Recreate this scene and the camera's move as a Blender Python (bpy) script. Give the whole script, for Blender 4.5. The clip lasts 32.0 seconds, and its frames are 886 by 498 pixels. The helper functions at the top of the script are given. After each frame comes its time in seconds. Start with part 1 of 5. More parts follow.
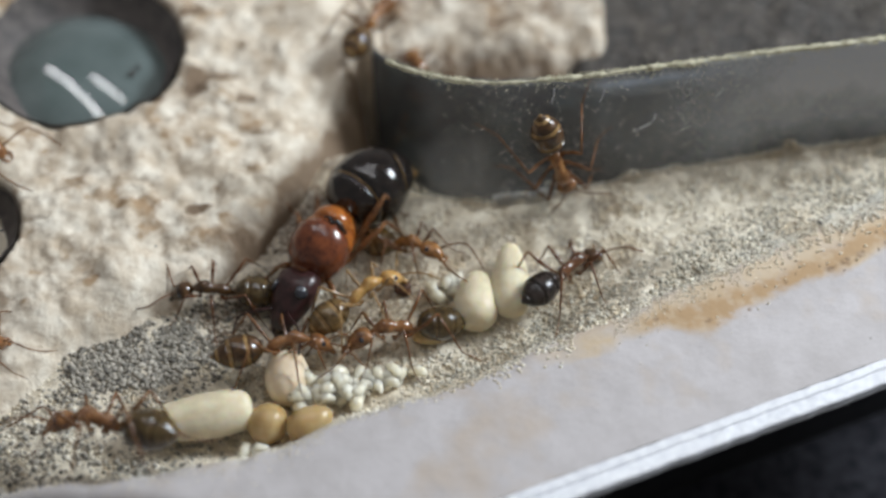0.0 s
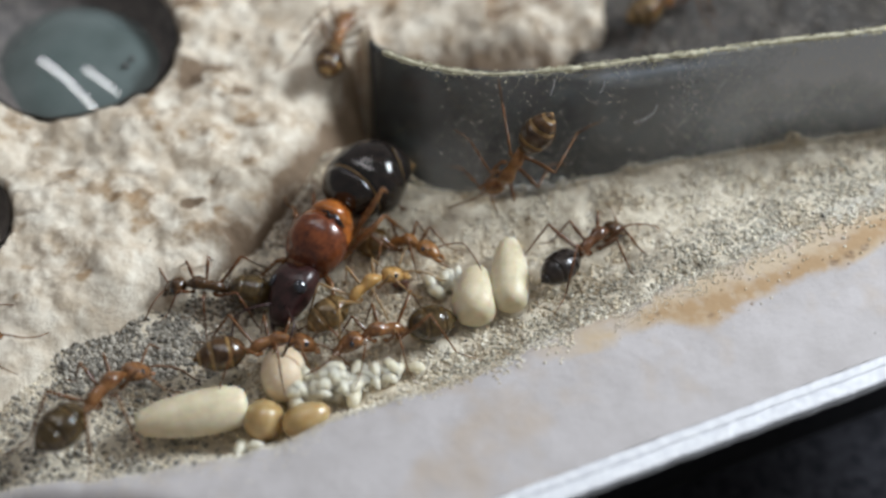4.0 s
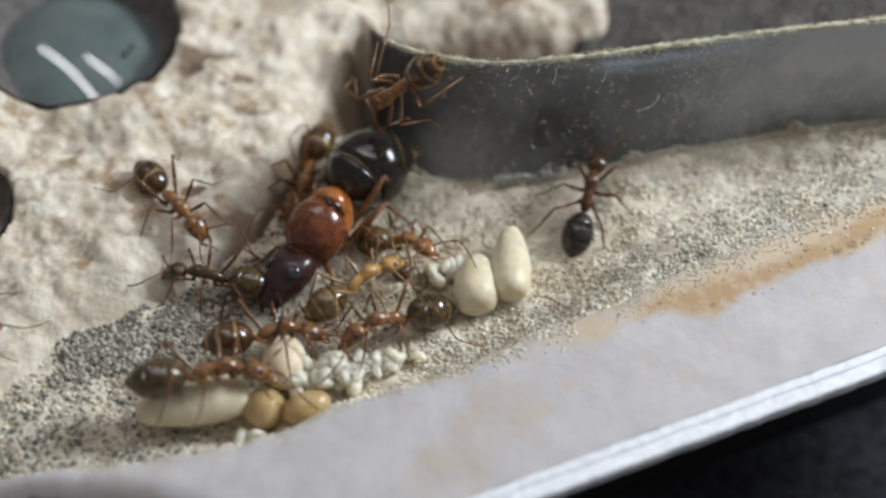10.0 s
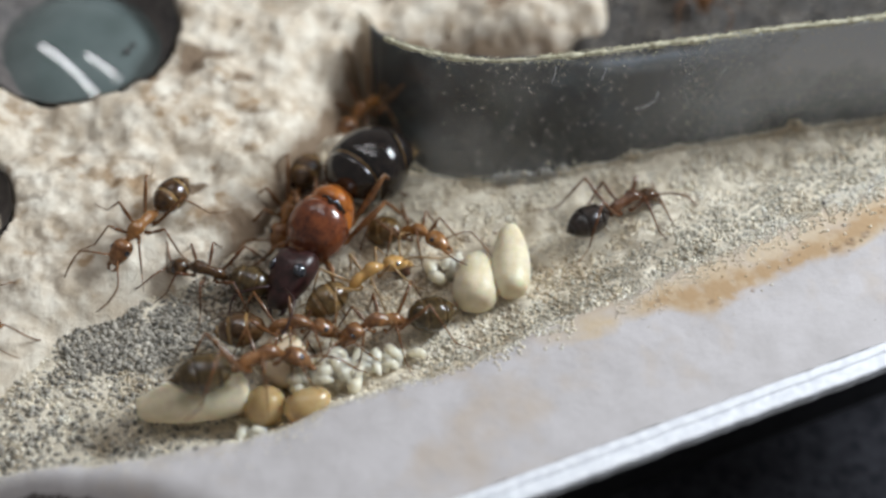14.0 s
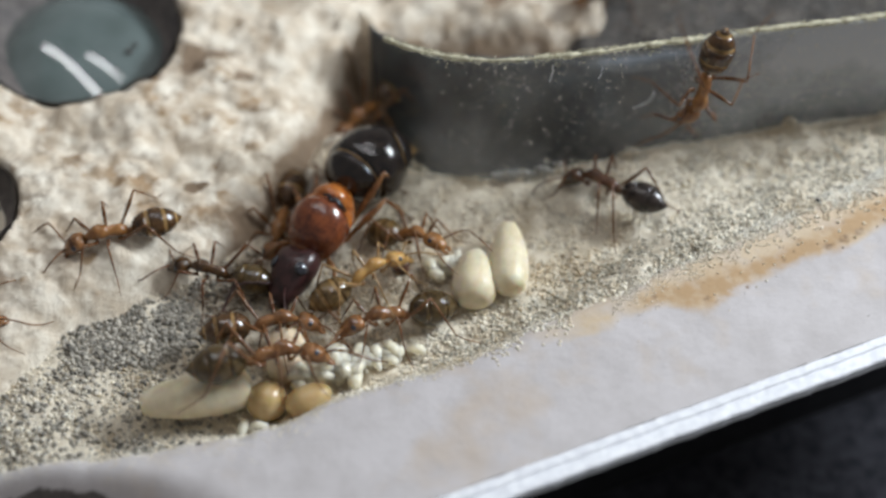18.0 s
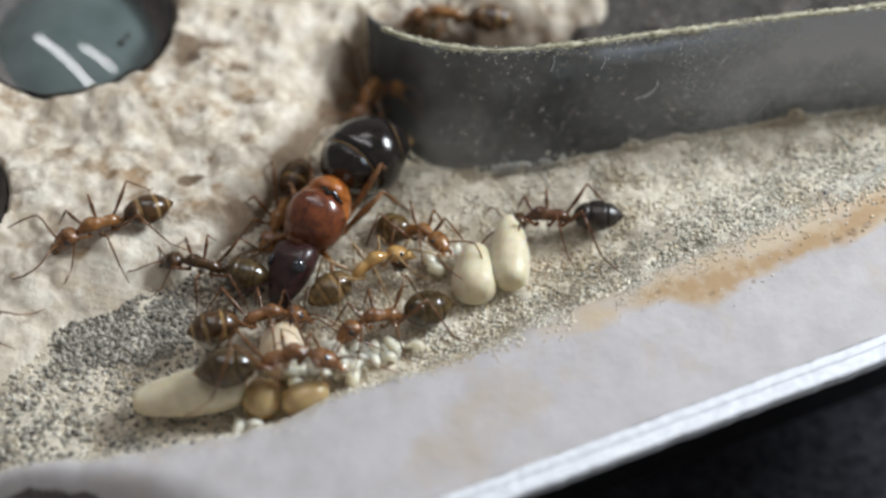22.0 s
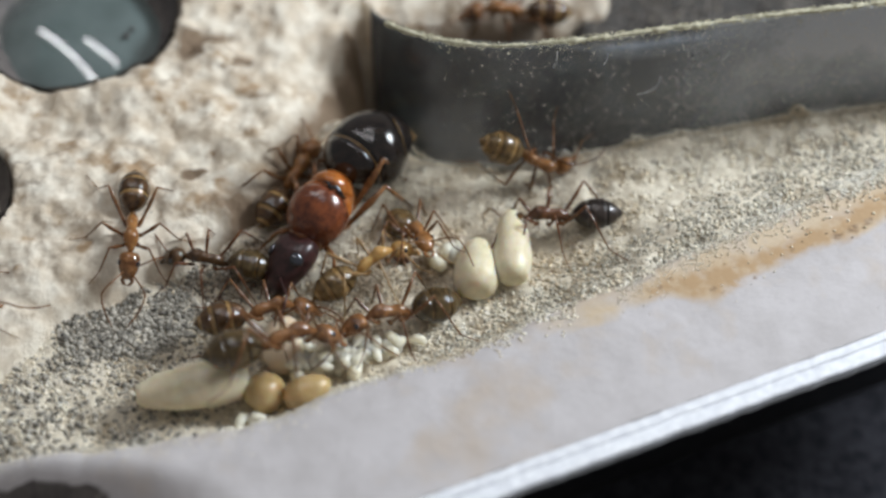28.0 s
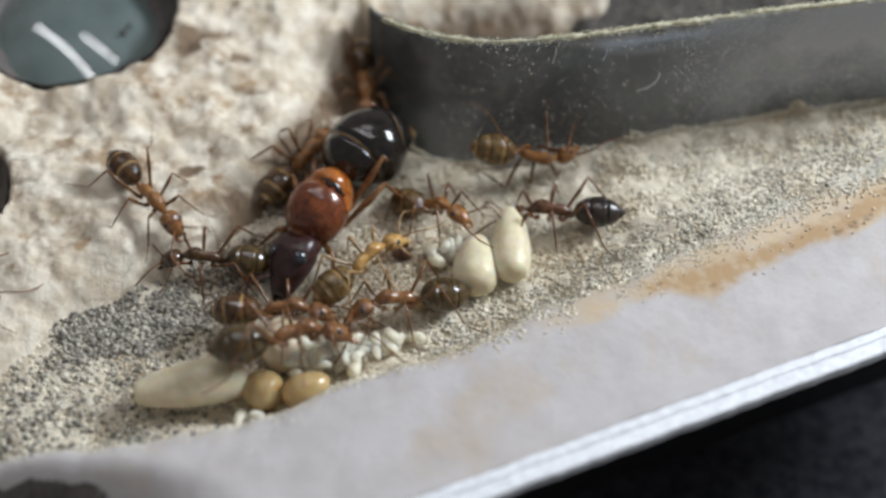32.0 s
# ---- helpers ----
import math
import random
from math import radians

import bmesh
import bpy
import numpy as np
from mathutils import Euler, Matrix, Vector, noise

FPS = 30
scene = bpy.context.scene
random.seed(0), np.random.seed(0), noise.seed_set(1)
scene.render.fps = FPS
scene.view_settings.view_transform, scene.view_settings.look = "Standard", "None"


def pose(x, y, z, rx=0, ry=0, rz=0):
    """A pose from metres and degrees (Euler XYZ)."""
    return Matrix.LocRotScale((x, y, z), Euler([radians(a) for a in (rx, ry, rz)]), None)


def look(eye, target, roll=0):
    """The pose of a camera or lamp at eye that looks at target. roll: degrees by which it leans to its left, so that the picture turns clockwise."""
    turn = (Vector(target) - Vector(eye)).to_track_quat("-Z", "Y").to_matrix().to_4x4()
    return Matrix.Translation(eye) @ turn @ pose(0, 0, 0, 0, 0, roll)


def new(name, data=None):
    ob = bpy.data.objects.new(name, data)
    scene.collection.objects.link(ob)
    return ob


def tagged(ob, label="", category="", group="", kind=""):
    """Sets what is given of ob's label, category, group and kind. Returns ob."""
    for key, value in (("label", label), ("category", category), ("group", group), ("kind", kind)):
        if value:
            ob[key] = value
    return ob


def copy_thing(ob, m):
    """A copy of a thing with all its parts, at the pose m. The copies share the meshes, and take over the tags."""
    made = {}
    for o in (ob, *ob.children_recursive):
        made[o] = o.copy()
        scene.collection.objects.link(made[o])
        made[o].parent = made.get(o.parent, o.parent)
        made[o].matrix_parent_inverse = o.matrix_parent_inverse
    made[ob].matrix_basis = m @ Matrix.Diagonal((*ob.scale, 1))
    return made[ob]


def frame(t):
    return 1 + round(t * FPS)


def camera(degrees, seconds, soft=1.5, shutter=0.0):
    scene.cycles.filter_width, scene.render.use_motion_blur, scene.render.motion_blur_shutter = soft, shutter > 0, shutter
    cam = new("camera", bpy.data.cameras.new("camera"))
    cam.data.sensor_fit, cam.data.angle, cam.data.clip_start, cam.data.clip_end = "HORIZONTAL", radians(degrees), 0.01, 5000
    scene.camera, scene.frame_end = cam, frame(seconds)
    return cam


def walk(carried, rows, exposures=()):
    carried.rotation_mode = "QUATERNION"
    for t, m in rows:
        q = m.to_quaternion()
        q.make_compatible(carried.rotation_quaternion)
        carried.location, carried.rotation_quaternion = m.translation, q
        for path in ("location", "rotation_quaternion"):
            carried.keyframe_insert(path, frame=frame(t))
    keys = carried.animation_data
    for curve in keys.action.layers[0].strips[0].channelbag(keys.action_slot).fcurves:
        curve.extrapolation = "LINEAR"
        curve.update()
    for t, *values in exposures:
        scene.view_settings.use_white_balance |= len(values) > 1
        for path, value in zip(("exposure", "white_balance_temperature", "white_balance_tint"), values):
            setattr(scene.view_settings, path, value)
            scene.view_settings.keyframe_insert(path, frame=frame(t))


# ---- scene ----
MM = 0.001
PATH = [
    (0, (0.00, -46.15, 55.00), (0.00, 0.00, -0.00), -0.00), (0.5, (0.00, -46.15, 55.00), (-0.00, -0.03, -0.02), -0.02),
    (1, (0.00, -46.11, 54.95), (0.03, 0.01, -0.09), -0.02), (1.5, (0.00, -46.10, 54.94), (0.04, -0.02, -0.11), -0.03),
    (2, (0.00, -46.03, 54.86), (0.05, 0.00, -0.24), -0.04), (2.5, (0.00, -45.89, 54.69), (0.05, 0.15, -0.41), -0.04),
    (3, (0.00, -45.67, 54.42), (0.08, 0.33, -0.71), -0.02), (3.5, (0.00, -45.53, 54.26), (0.12, 0.36, -0.97), 0.01),
    (5.5, (0.00, -45.73, 54.50), (-0.05, 0.13, -0.75), 0.19), (6, (0.00, -45.84, 54.62), (-0.14, -0.09, -0.72), 0.16),
    (6.5, (0.00, -45.76, 54.53), (-0.07, -0.04, -0.83), 0.09), (7, (0.00, -45.65, 54.41), (-0.02, 0.07, -0.95), 0.05),
    (7.5, (0.00, -45.65, 54.41), (-0.02, 0.03, -0.98), 0.05), (8, (0.00, -45.61, 54.36), (-0.01, 0.03, -1.06), 0.03),
    (8.5, (0.00, -45.57, 54.31), (-0.01, -0.02, -1.19), 0.06), (9, (0.00, -45.50, 54.22), (0.02, -0.03, -1.35), 0.06),
    (9.5, (0.00, -45.48, 54.20), (0.02, -0.09, -1.44), 0.06), (10, (0.00, -45.44, 54.15), (0.03, -0.06, -1.50), 0.06),
    (10.5, (0.00, -45.48, 54.21), (-0.01, -0.17, -1.49), 0.04), (11, (0.00, -45.43, 54.14), (0.03, -0.05, -1.50), 0.06),
    (11.5, (0.00, -45.47, 54.19), (0.03, -0.07, -1.43), 0.05), (12, (0.00, -45.45, 54.17), (0.03, -0.07, -1.47), 0.06),
    (12.5, (0.00, -45.42, 54.13), (0.03, -0.12, -1.58), 0.07), (13, (0.00, -45.38, 54.08), (0.03, -0.10, -1.64), 0.05),
    (13.5, (0.00, -45.40, 54.11), (0.03, -0.11, -1.61), 0.08), (14, (0.00, -45.61, 54.35), (0.04, -0.35, -1.39), 0.07),
    (14.5, (0.00, -46.11, 54.95), (0.05, -0.87, -0.81), 0.07), (16.5, (0.00, -46.23, 55.09), (0.06, -1.04, -0.70), 0.05),
    (17, (0.00, -46.12, 54.97), (0.10, -0.96, -0.85), 0.02), (17.5, (0.00, -46.12, 54.96), (0.09, -0.99, -0.88), 0.03),
    (18, (0.00, -46.15, 55.00), (0.09, -1.00, -0.83), 0.03), (18.5, (0.00, -46.13, 54.97), (0.08, -1.05, -0.91), 0.02),
    (19, (0.00, -45.89, 54.69), (0.08, -0.82, -1.21), 0.06), (19.5, (0.00, -45.34, 54.04), (0.11, -0.31, -1.89), 0.04),
    (20, (0.00, -45.35, 54.04), (0.11, -0.37, -1.92), 0.02), (20.5, (0.00, -45.28, 53.97), (0.14, -0.33, -2.02), -0.02),
    (21, (0.00, -45.27, 53.96), (0.14, -0.37, -2.07), -0.03), (21.5, (0.00, -45.24, 53.92), (0.15, -0.35, -2.12), -0.00),
    (22, (0.00, -45.26, 53.93), (0.13, -0.40, -2.13), 0.01), (22.5, (0.00, -45.23, 53.91), (0.11, -0.49, -2.25), 0.06),
    (23, (0.00, -45.27, 53.95), (0.10, -0.52, -2.20), 0.05), (23.5, (0.00, -45.26, 53.94), (0.07, -0.58, -2.26), 0.06),
    (24, (0.00, -45.31, 54.00), (0.03, -0.76, -2.30), 0.14), (24.5, (0.00, -45.34, 54.04), (0.02, -0.75, -2.24), 0.11),
    (25, (0.00, -45.31, 54.00), (0.03, -0.70, -2.26), 0.10), (25.5, (0.00, -45.35, 54.05), (0.01, -0.72, -2.20), 0.13),
    (27.5, (0.00, -45.35, 54.04), (0.03, -0.69, -2.18), 0.09), (28, (0.00, -45.37, 54.07), (0.00, -0.75, -2.18), 0.11),
    (28.5, (0.00, -45.33, 54.02), (0.02, -0.71, -2.24), 0.11), (29, (0.00, -45.34, 54.03), (0.02, -0.75, -2.25), 0.12),
    (29.5, (0.00, -45.31, 53.99), (0.03, -0.72, -2.29), 0.09), (30, (0.00, -45.27, 53.96), (0.05, -0.71, -2.34), 0.09),
    (30.5, (0.00, -45.27, 53.96), (0.05, -0.74, -2.37), 0.08), (31, (0.00, -45.27, 53.95), (0.05, -0.73, -2.36), 0.10),
    (31.5, (0.00, -45.26, 53.94), (0.06, -0.76, -2.41), 0.10), (32, (0.00, -45.23, 53.90), (0.07, -0.76, -2.47), 0.06),
]
cam = camera(40, 32.0, soft=2.9, shutter=0.5)
cam.data.dof.use_dof, cam.data.dof.focus_distance, cam.data.dof.aperture_fstop = True, 0.0652, 18
walk(cam, [(t, look([v * MM for v in eye], [v * MM for v in at], roll)) for t, eye, at, roll in PATH],
     exposures=((0, 0.0), (13.3, 0.0), (14, 0.08), (32, 0.06)))

# ---- light: two strip lamps over the nest, in a dim room ----
world = bpy.data.worlds.new("room")
scene.world = world
world.use_nodes = True
world.node_tree.nodes["Background"].inputs[0].default_value = (0.975, 0.98, 0.97, 1)
world.node_tree.nodes["Background"].inputs[1].default_value = 0.175


def strip_lamp(eye, at, long, wide, watts, colour, turn=35):
    data = bpy.data.lights.new("strip_lamp", "AREA")
    data.shape, data.size, data.size_y, data.energy, data.color = "RECTANGLE", long * MM, wide * MM, watts, colour
    ob = new("strip_lamp", data)
    ob.matrix_world = look([v * MM for v in eye], [v * MM for v in at], turn)
    return ob


strip_lamp((155, 51, 112), (0, 0, 0), 63, 34, 0.47, (0.885, 0.963, 1.03))
strip_lamp((-30, 26, 112), (-30, 26, 0), 135, 5, 0.026, (0.97, 0.97, 1.0), -35)
strip_lamp((-2, 44, 112), (-2, 44, 0), 42, 5, 0.008, (0.97, 0.97, 1.0), -20)


# ---- materials ----
def material(name, dark, light, size, rough=0.6, relief=0.0, relief_size=None, patch=None, patch_size=4.0, patch_at=(0.5, 0.65),
             coat=0.0, through_light=0.0, deep=0.0, glow_radius=0.3, detail=6.0, vary=0.0, ior=1.45, shine=0.5, scatter=(1.0, 0.7, 0.4)):
    """A surface with grain between two colours, stains of a third and fine relief; sizes in millimetres."""
    m = bpy.data.materials.new(name)
    m.use_nodes = True
    nt = m.node_tree
    b = nt.nodes["Principled BSDF"]
    co = nt.nodes.new("ShaderNodeTexCoord")

    def noise_of(mm, det=detail):
        n = nt.nodes.new("ShaderNodeTexNoise")
        n.inputs["Scale"].default_value, n.inputs["Detail"].default_value, n.inputs["Roughness"].default_value = 1 / (mm * MM), det, 0.62
        nt.links.new(co.outputs["Object"], n.inputs["Vector"])
        return n.outputs["Fac"]

    def ramp_of(fac, stops):
        r = nt.nodes.new("ShaderNodeValToRGB")
        while len(r.color_ramp.elements) < len(stops):
            r.color_ramp.elements.new(0.5)
        for e, (at, c) in zip(r.color_ramp.elements, stops):
            e.position, e.color = at, (*c, 1)
        nt.links.new(fac, r.inputs[0])
        return r.outputs[0]

    colour = ramp_of(noise_of(size), ((0.36, dark), (0.64, light)))
    if patch:
        mix = nt.nodes.new("ShaderNodeMix")
        mix.data_type = "RGBA"
        nt.links.new(ramp_of(noise_of(patch_size, 3), ((patch_at[0], (0, 0, 0)), (patch_at[1], (1, 1, 1)))), mix.inputs["Factor"])
        nt.links.new(colour, mix.inputs["A"])
        mix.inputs["B"].default_value = (*patch, 1)
        colour = mix.outputs["Result"]
    if vary:
        info, hsv, rng = nt.nodes.new("ShaderNodeNewGeometry"), nt.nodes.new("ShaderNodeHueSaturation"), nt.nodes.new("ShaderNodeMapRange")
        rng.inputs["To Min"].default_value, rng.inputs["To Max"].default_value = 1 - vary, 1 + vary
        nt.links.new(info.outputs["Random Per Island"], rng.inputs["Value"])
        nt.links.new(rng.outputs[0], hsv.inputs["Value"])
        nt.links.new(colour, hsv.inputs["Color"])
        colour = hsv.outputs[0]
    nt.links.new(colour, b.inputs["Base Color"])
    rr = nt.nodes.new("ShaderNodeMapRange")
    rr.inputs["To Min"].default_value, rr.inputs["To Max"].default_value = max(0.03, rough - 0.12), min(1, rough + 0.12)
    nt.links.new(noise_of(size * 2.3, 4), rr.inputs["Value"])
    nt.links.new(rr.outputs[0], b.inputs["Roughness"])
    if relief:
        bump = nt.nodes.new("ShaderNodeBump")
        bump.inputs["Strength"].default_value, bump.inputs["Distance"].default_value = 1.0, relief * MM
        nt.links.new(noise_of(relief_size or size), bump.inputs["Height"])
        nt.links.new(bump.outputs[0], b.inputs["Normal"])
    b.inputs["IOR"].default_value, b.inputs["Specular IOR Level"].default_value = ior, shine
    b.inputs["Coat Weight"].default_value, b.inputs["Coat Roughness"].default_value = coat, 0.035
    b.inputs["Transmission Weight"].default_value = through_light
    if deep:
        b.inputs["Subsurface Weight"].default_value = deep
        b.inputs["Subsurface Radius"].default_value = scatter
        b.inputs["Subsurface Scale"].default_value = glow_radius * MM
    return m


PLASTER = material("cream_plaster", (0.56, 0.46, 0.345), (0.80, 0.735, 0.625), 1.5, 0.9, 0.11, 0.32, (0.38, 0.26, 0.155), 2.3, (0.55, 0.68), detail=8)
PLASTER_SMOOTH = material("smooth_plaster", (0.475, 0.443, 0.440), (0.545, 0.512, 0.514), 2.0, 0.72, 0.07, 1.1, (0.50, 0.42, 0.355), 5.0, (0.54, 0.74))
SAND = material("pale_sand", (0.58, 0.505, 0.39), (0.79, 0.72, 0.59), 0.5, 0.9, 0.03, 0.2, (0.46, 0.385, 0.28), 3.0, (0.52, 0.7))
GRAIN_PALE = material("quartz_grain", (0.65, 0.565, 0.435), (0.83, 0.76, 0.63), 0.3, 0.55, patch=(0.48, 0.385, 0.26), patch_size=3.2, patch_at=(0.50, 0.70), vary=0.24, deep=0.8, glow_radius=0.14, scatter=(1.0, 0.95, 0.88))
GRAIN_GREY = material("grey_grain", (0.16, 0.147, 0.124), (0.43, 0.395, 0.335), 0.3, 0.45, vary=0.6)
GRAIN_DARK = material("black_grain", (0.015, 0.015, 0.02), (0.05, 0.05, 0.06), 0.3, 0.4)
TABLE = material("black_table", (0.018, 0.018, 0.023), (0.05, 0.05, 0.06), 0.8, 0.8, 0.04, 0.5, shine=0.15)
WHITE_EDGE = material("white_acrylic_edge", (0.74, 0.75, 0.80), (0.90, 0.91, 0.94), 0.5, 0.4, 0.06, 0.25)
BLACK_PLASTIC = material("black_plastic", (0.01, 0.01, 0.012), (0.02, 0.02, 0.022), 1.0, 0.5)
HOLE = material("dark_lining_and_dent_shade", (0.065, 0.058, 0.057), (0.15, 0.13, 0.12), 0.8, 0.6, 0.08, 0.4)
PUPA = material("ivory_pupa", (0.64, 0.56, 0.39), (0.78, 0.71, 0.535), 0.9, 0.4, 0.03, 0.3, coat=0.15, deep=0.75, glow_radius=0.7)
PUPA_TAN = material("tan_pupa", (0.66, 0.52, 0.36), (0.76, 0.64, 0.48), 0.9, 0.45, 0.02, 0.25, deep=0.4, glow_radius=0.5)
LARVA = material("amber_larva", (0.58, 0.395, 0.175), (0.72, 0.54, 0.28), 0.8, 0.22, 0.01, 0.3, coat=0.6, through_light=0.35, ior=1.36, deep=0.6, glow_radius=0.6)
EGG = material("milky_larva", (0.80, 0.70, 0.52), (0.91, 0.84, 0.665), 0.5, 0.2, coat=0.4, through_light=0.08, ior=1.36, deep=1.0, glow_radius=0.9, scatter=(1.0, 0.95, 0.85))


def chitin(name, dark, light, rough=0.28, coat=0.55, deep=0.15):
    return material(name, tuple(v * 0.75 for v in dark), light, 0.45, rough * 0.8, 0.008, 0.08, coat=coat, deep=deep, glow_radius=0.25)


RED = chitin("red_brown_chitin", (0.125, 0.047, 0.015), (0.30, 0.138, 0.052), 0.26, deep=0.3)
ORANGE = chitin("orange_chitin", (0.28, 0.07, 0.012), (0.46, 0.15, 0.026), 0.26)
AMBER = chitin("amber_chitin", (0.215, 0.085, 0.024), (0.36, 0.165, 0.05), deep=0.3)
YELLOW = chitin("yellow_chitin", (0.45, 0.24, 0.07), (0.64, 0.39, 0.14), deep=0.4)
BROWN = chitin("brown_chitin", (0.040, 0.019, 0.007), (0.105, 0.051, 0.018), 0.26, 0.5)
UMBER = chitin("umber_chitin", (0.040, 0.024, 0.009), (0.10, 0.064, 0.023), 0.22, 0.5, 0.2)
OLIVE = chitin("olive_brown_chitin", (0.095, 0.055, 0.018), (0.20, 0.122, 0.045), 0.28, 0.45, 0.4)
BLACK = chitin("black_chitin", (0.008, 0.006, 0.006), (0.026, 0.018, 0.015), 0.13, 0.5, 0)
BLACKISH = chitin("brown_black_chitin", (0.014, 0.010, 0.009), (0.048, 0.034, 0.028), 0.36, 0.25, 0)
MAROON = chitin("maroon_chitin", (0.10, 0.026, 0.012), (0.21, 0.058, 0.020), 0.28, 0.5, 0.05)
QUEEN_HEAD = chitin("queen_head_chitin", (0.022, 0.009, 0.009), (0.055, 0.021, 0.020), 0.40, 0.25, 0)
DARKRED = chitin("dark_red_chitin", (0.10, 0.034, 0.013), (0.22, 0.082, 0.032), 0.28)
DUSK = chitin("dusky_brown_chitin", (0.066, 0.027, 0.012), (0.16, 0.068, 0.03), 0.28)
GOLD = chitin("gold_membrane", (0.27, 0.155, 0.05), (0.42, 0.265, 0.11), 0.3, 0.3, 0.3)
LEG = chitin("leg_chitin", (0.12, 0.05, 0.019), (0.23, 0.105, 0.04), 0.3, 0.3, 0.25)
LEG_PALE = chitin("pale_leg_chitin", (0.26, 0.15, 0.06), (0.48, 0.32, 0.16), 0.3, 0.3, 0.3)
LEG_DARK = chitin("dark_leg_chitin", (0.10, 0.035, 0.015), (0.20, 0.08, 0.03), 0.3, 0.3, 0.1)
EYE = material("black_eye", (0.012, 0.013, 0.018), (0.025, 0.027, 0.034), 0.2, 0.12, coat=1.0)


def water(name, tint, milk, share):
    """Cloudy water: a clear wet skin over a milky body."""
    m = bpy.data.materials.new(name)
    m.use_nodes = True
    nt = m.node_tree
    b = nt.nodes["Principled BSDF"]
    b.inputs["Transmission Weight"].default_value, b.inputs["Roughness"].default_value, b.inputs["IOR"].default_value = share, 0.03, 1.33
    b.inputs["Coat Weight"].default_value, b.inputs["Coat IOR"].default_value, b.inputs["Coat Roughness"].default_value = 1.0, 1.7, 0.02
    co, n, r = (nt.nodes.new(k) for k in ("ShaderNodeTexCoord", "ShaderNodeTexNoise", "ShaderNodeValToRGB"))
    n.inputs["Scale"].default_value, n.inputs["Detail"].default_value = 1 / (4 * MM), 3
    r.color_ramp.elements[0].position, r.color_ramp.elements[0].color = 0.3, (*tint, 1)
    r.color_ramp.elements[1].position, r.color_ramp.elements[1].color = 0.75, (*milk, 1)
    nt.links.new(co.outputs["Object"], n.inputs["Vector"])
    nt.links.new(n.outputs["Fac"], r.inputs[0])
    nt.links.new(r.outputs[0], b.inputs["Base Color"])
    return m


def clear_plastic(name, tint, haze, fleck):
    """Clear sheet plastic, which dims the light that goes through it, with dust and painted glare."""
    m = bpy.data.materials.new(name)
    m.use_nodes = True
    nt = m.node_tree
    kinds = ("ShaderNodeBsdfTransparent", "ShaderNodeBsdfGlossy", "ShaderNodeBsdfDiffuse", "ShaderNodeMixShader", "ShaderNodeMixShader", "ShaderNodeTexCoord", "ShaderNodeTexNoise", "ShaderNodeTexNoise", "ShaderNodeMapRange", "ShaderNodeMath")
    clear, gloss, dust, mix1, mix2, co, n1, n2, rng, mul = (nt.nodes.new(k) for k in kinds)
    clear.inputs["Color"].default_value = (*tint, 1)
    gloss.inputs["Roughness"].default_value, mix1.inputs[0].default_value = 0.12, 0.022
    dust.inputs["Color"].default_value = (*fleck, 1)
    n1.inputs["Scale"].default_value, n1.inputs["Detail"].default_value = 1 / (0.3 * MM), 8
    n2.inputs["Scale"].default_value, n2.inputs["Detail"].default_value = 1 / (5 * MM), 4
    for n in (n1, n2):
        nt.links.new(co.outputs["Object"], n.inputs["Vector"])
    mul.operation = "MULTIPLY"
    nt.links.new(n1.outputs["Fac"], mul.inputs[0])
    nt.links.new(n2.outputs["Fac"], mul.inputs[1])
    rng.inputs["From Min"].default_value, rng.inputs["From Max"].default_value, rng.inputs["To Min"].default_value, rng.inputs["To Max"].default_value = 0.17, 0.40, 0.025, haze
    nt.links.new(mul.outputs[0], rng.inputs["Value"])
    glare_film, add = nt.nodes.new("ShaderNodeAttribute"), nt.nodes.new("ShaderNodeMath")
    glare_film.attribute_name, add.operation = "glare_film", "MULTIPLY_ADD"
    nt.links.new(glare_film.outputs["Fac"], add.inputs[0])
    nt.links.new(n2.outputs["Fac"], add.inputs[1])
    nt.links.new(rng.outputs[0], add.inputs[2])
    nt.links.new(add.outputs[0], mix2.inputs[0])
    for node, a, b in ((mix1, clear.outputs[0], gloss.outputs[0]), (mix2, mix1.outputs[0], dust.outputs[0])):
        nt.links.new(a, node.inputs[1])
        nt.links.new(b, node.inputs[2])
    nt.links.new(mix2.outputs[0], nt.nodes["Material Output"].inputs["Surface"])
    return m


PANE = clear_plastic("dusty_clear_acrylic", (0.95, 0.95, 0.94), 0.27, (0.50, 0.52, 0.55))
WATER = water("grey_green_water", (0.11, 0.145, 0.14), (0.21, 0.26, 0.255), 0.35)


# ---- mesh helpers (shapes in millimetres) ----
def part(name, bm, mat, parent=None, label="", smooth=True):
    """Links a bmesh, or a mesh made before, as one object under its parent."""
    if isinstance(bm, bmesh.types.BMesh):
        bmesh.ops.recalc_face_normals(bm, faces=bm.faces)
        bmesh.ops.scale(bm, vec=(MM, MM, MM), verts=bm.verts)
        for f in bm.faces:
            f.smooth = smooth
        data = bpy.data.meshes.new(name)
        bm.to_mesh(data)
        bm.free()
        data.materials.append(mat)
    else:
        data = bm
    ob = new(name, data)
    ob.parent = parent
    if label:
        tagged(ob, label)
    return ob


def rings(bm, loops):
    """Skins a row of point loops and closes both ends."""
    rows = [[bm.verts.new(p) for p in loop] for loop in loops]
    n = len(rows[0])
    for a, b in zip(rows, rows[1:]):
        for i in range(n):
            bm.faces.new((a[i], a[(i + 1) % n], b[(i + 1) % n], b[i]))
    bm.faces.new(rows[0])
    bm.faces.new(rows[-1])
    return bm


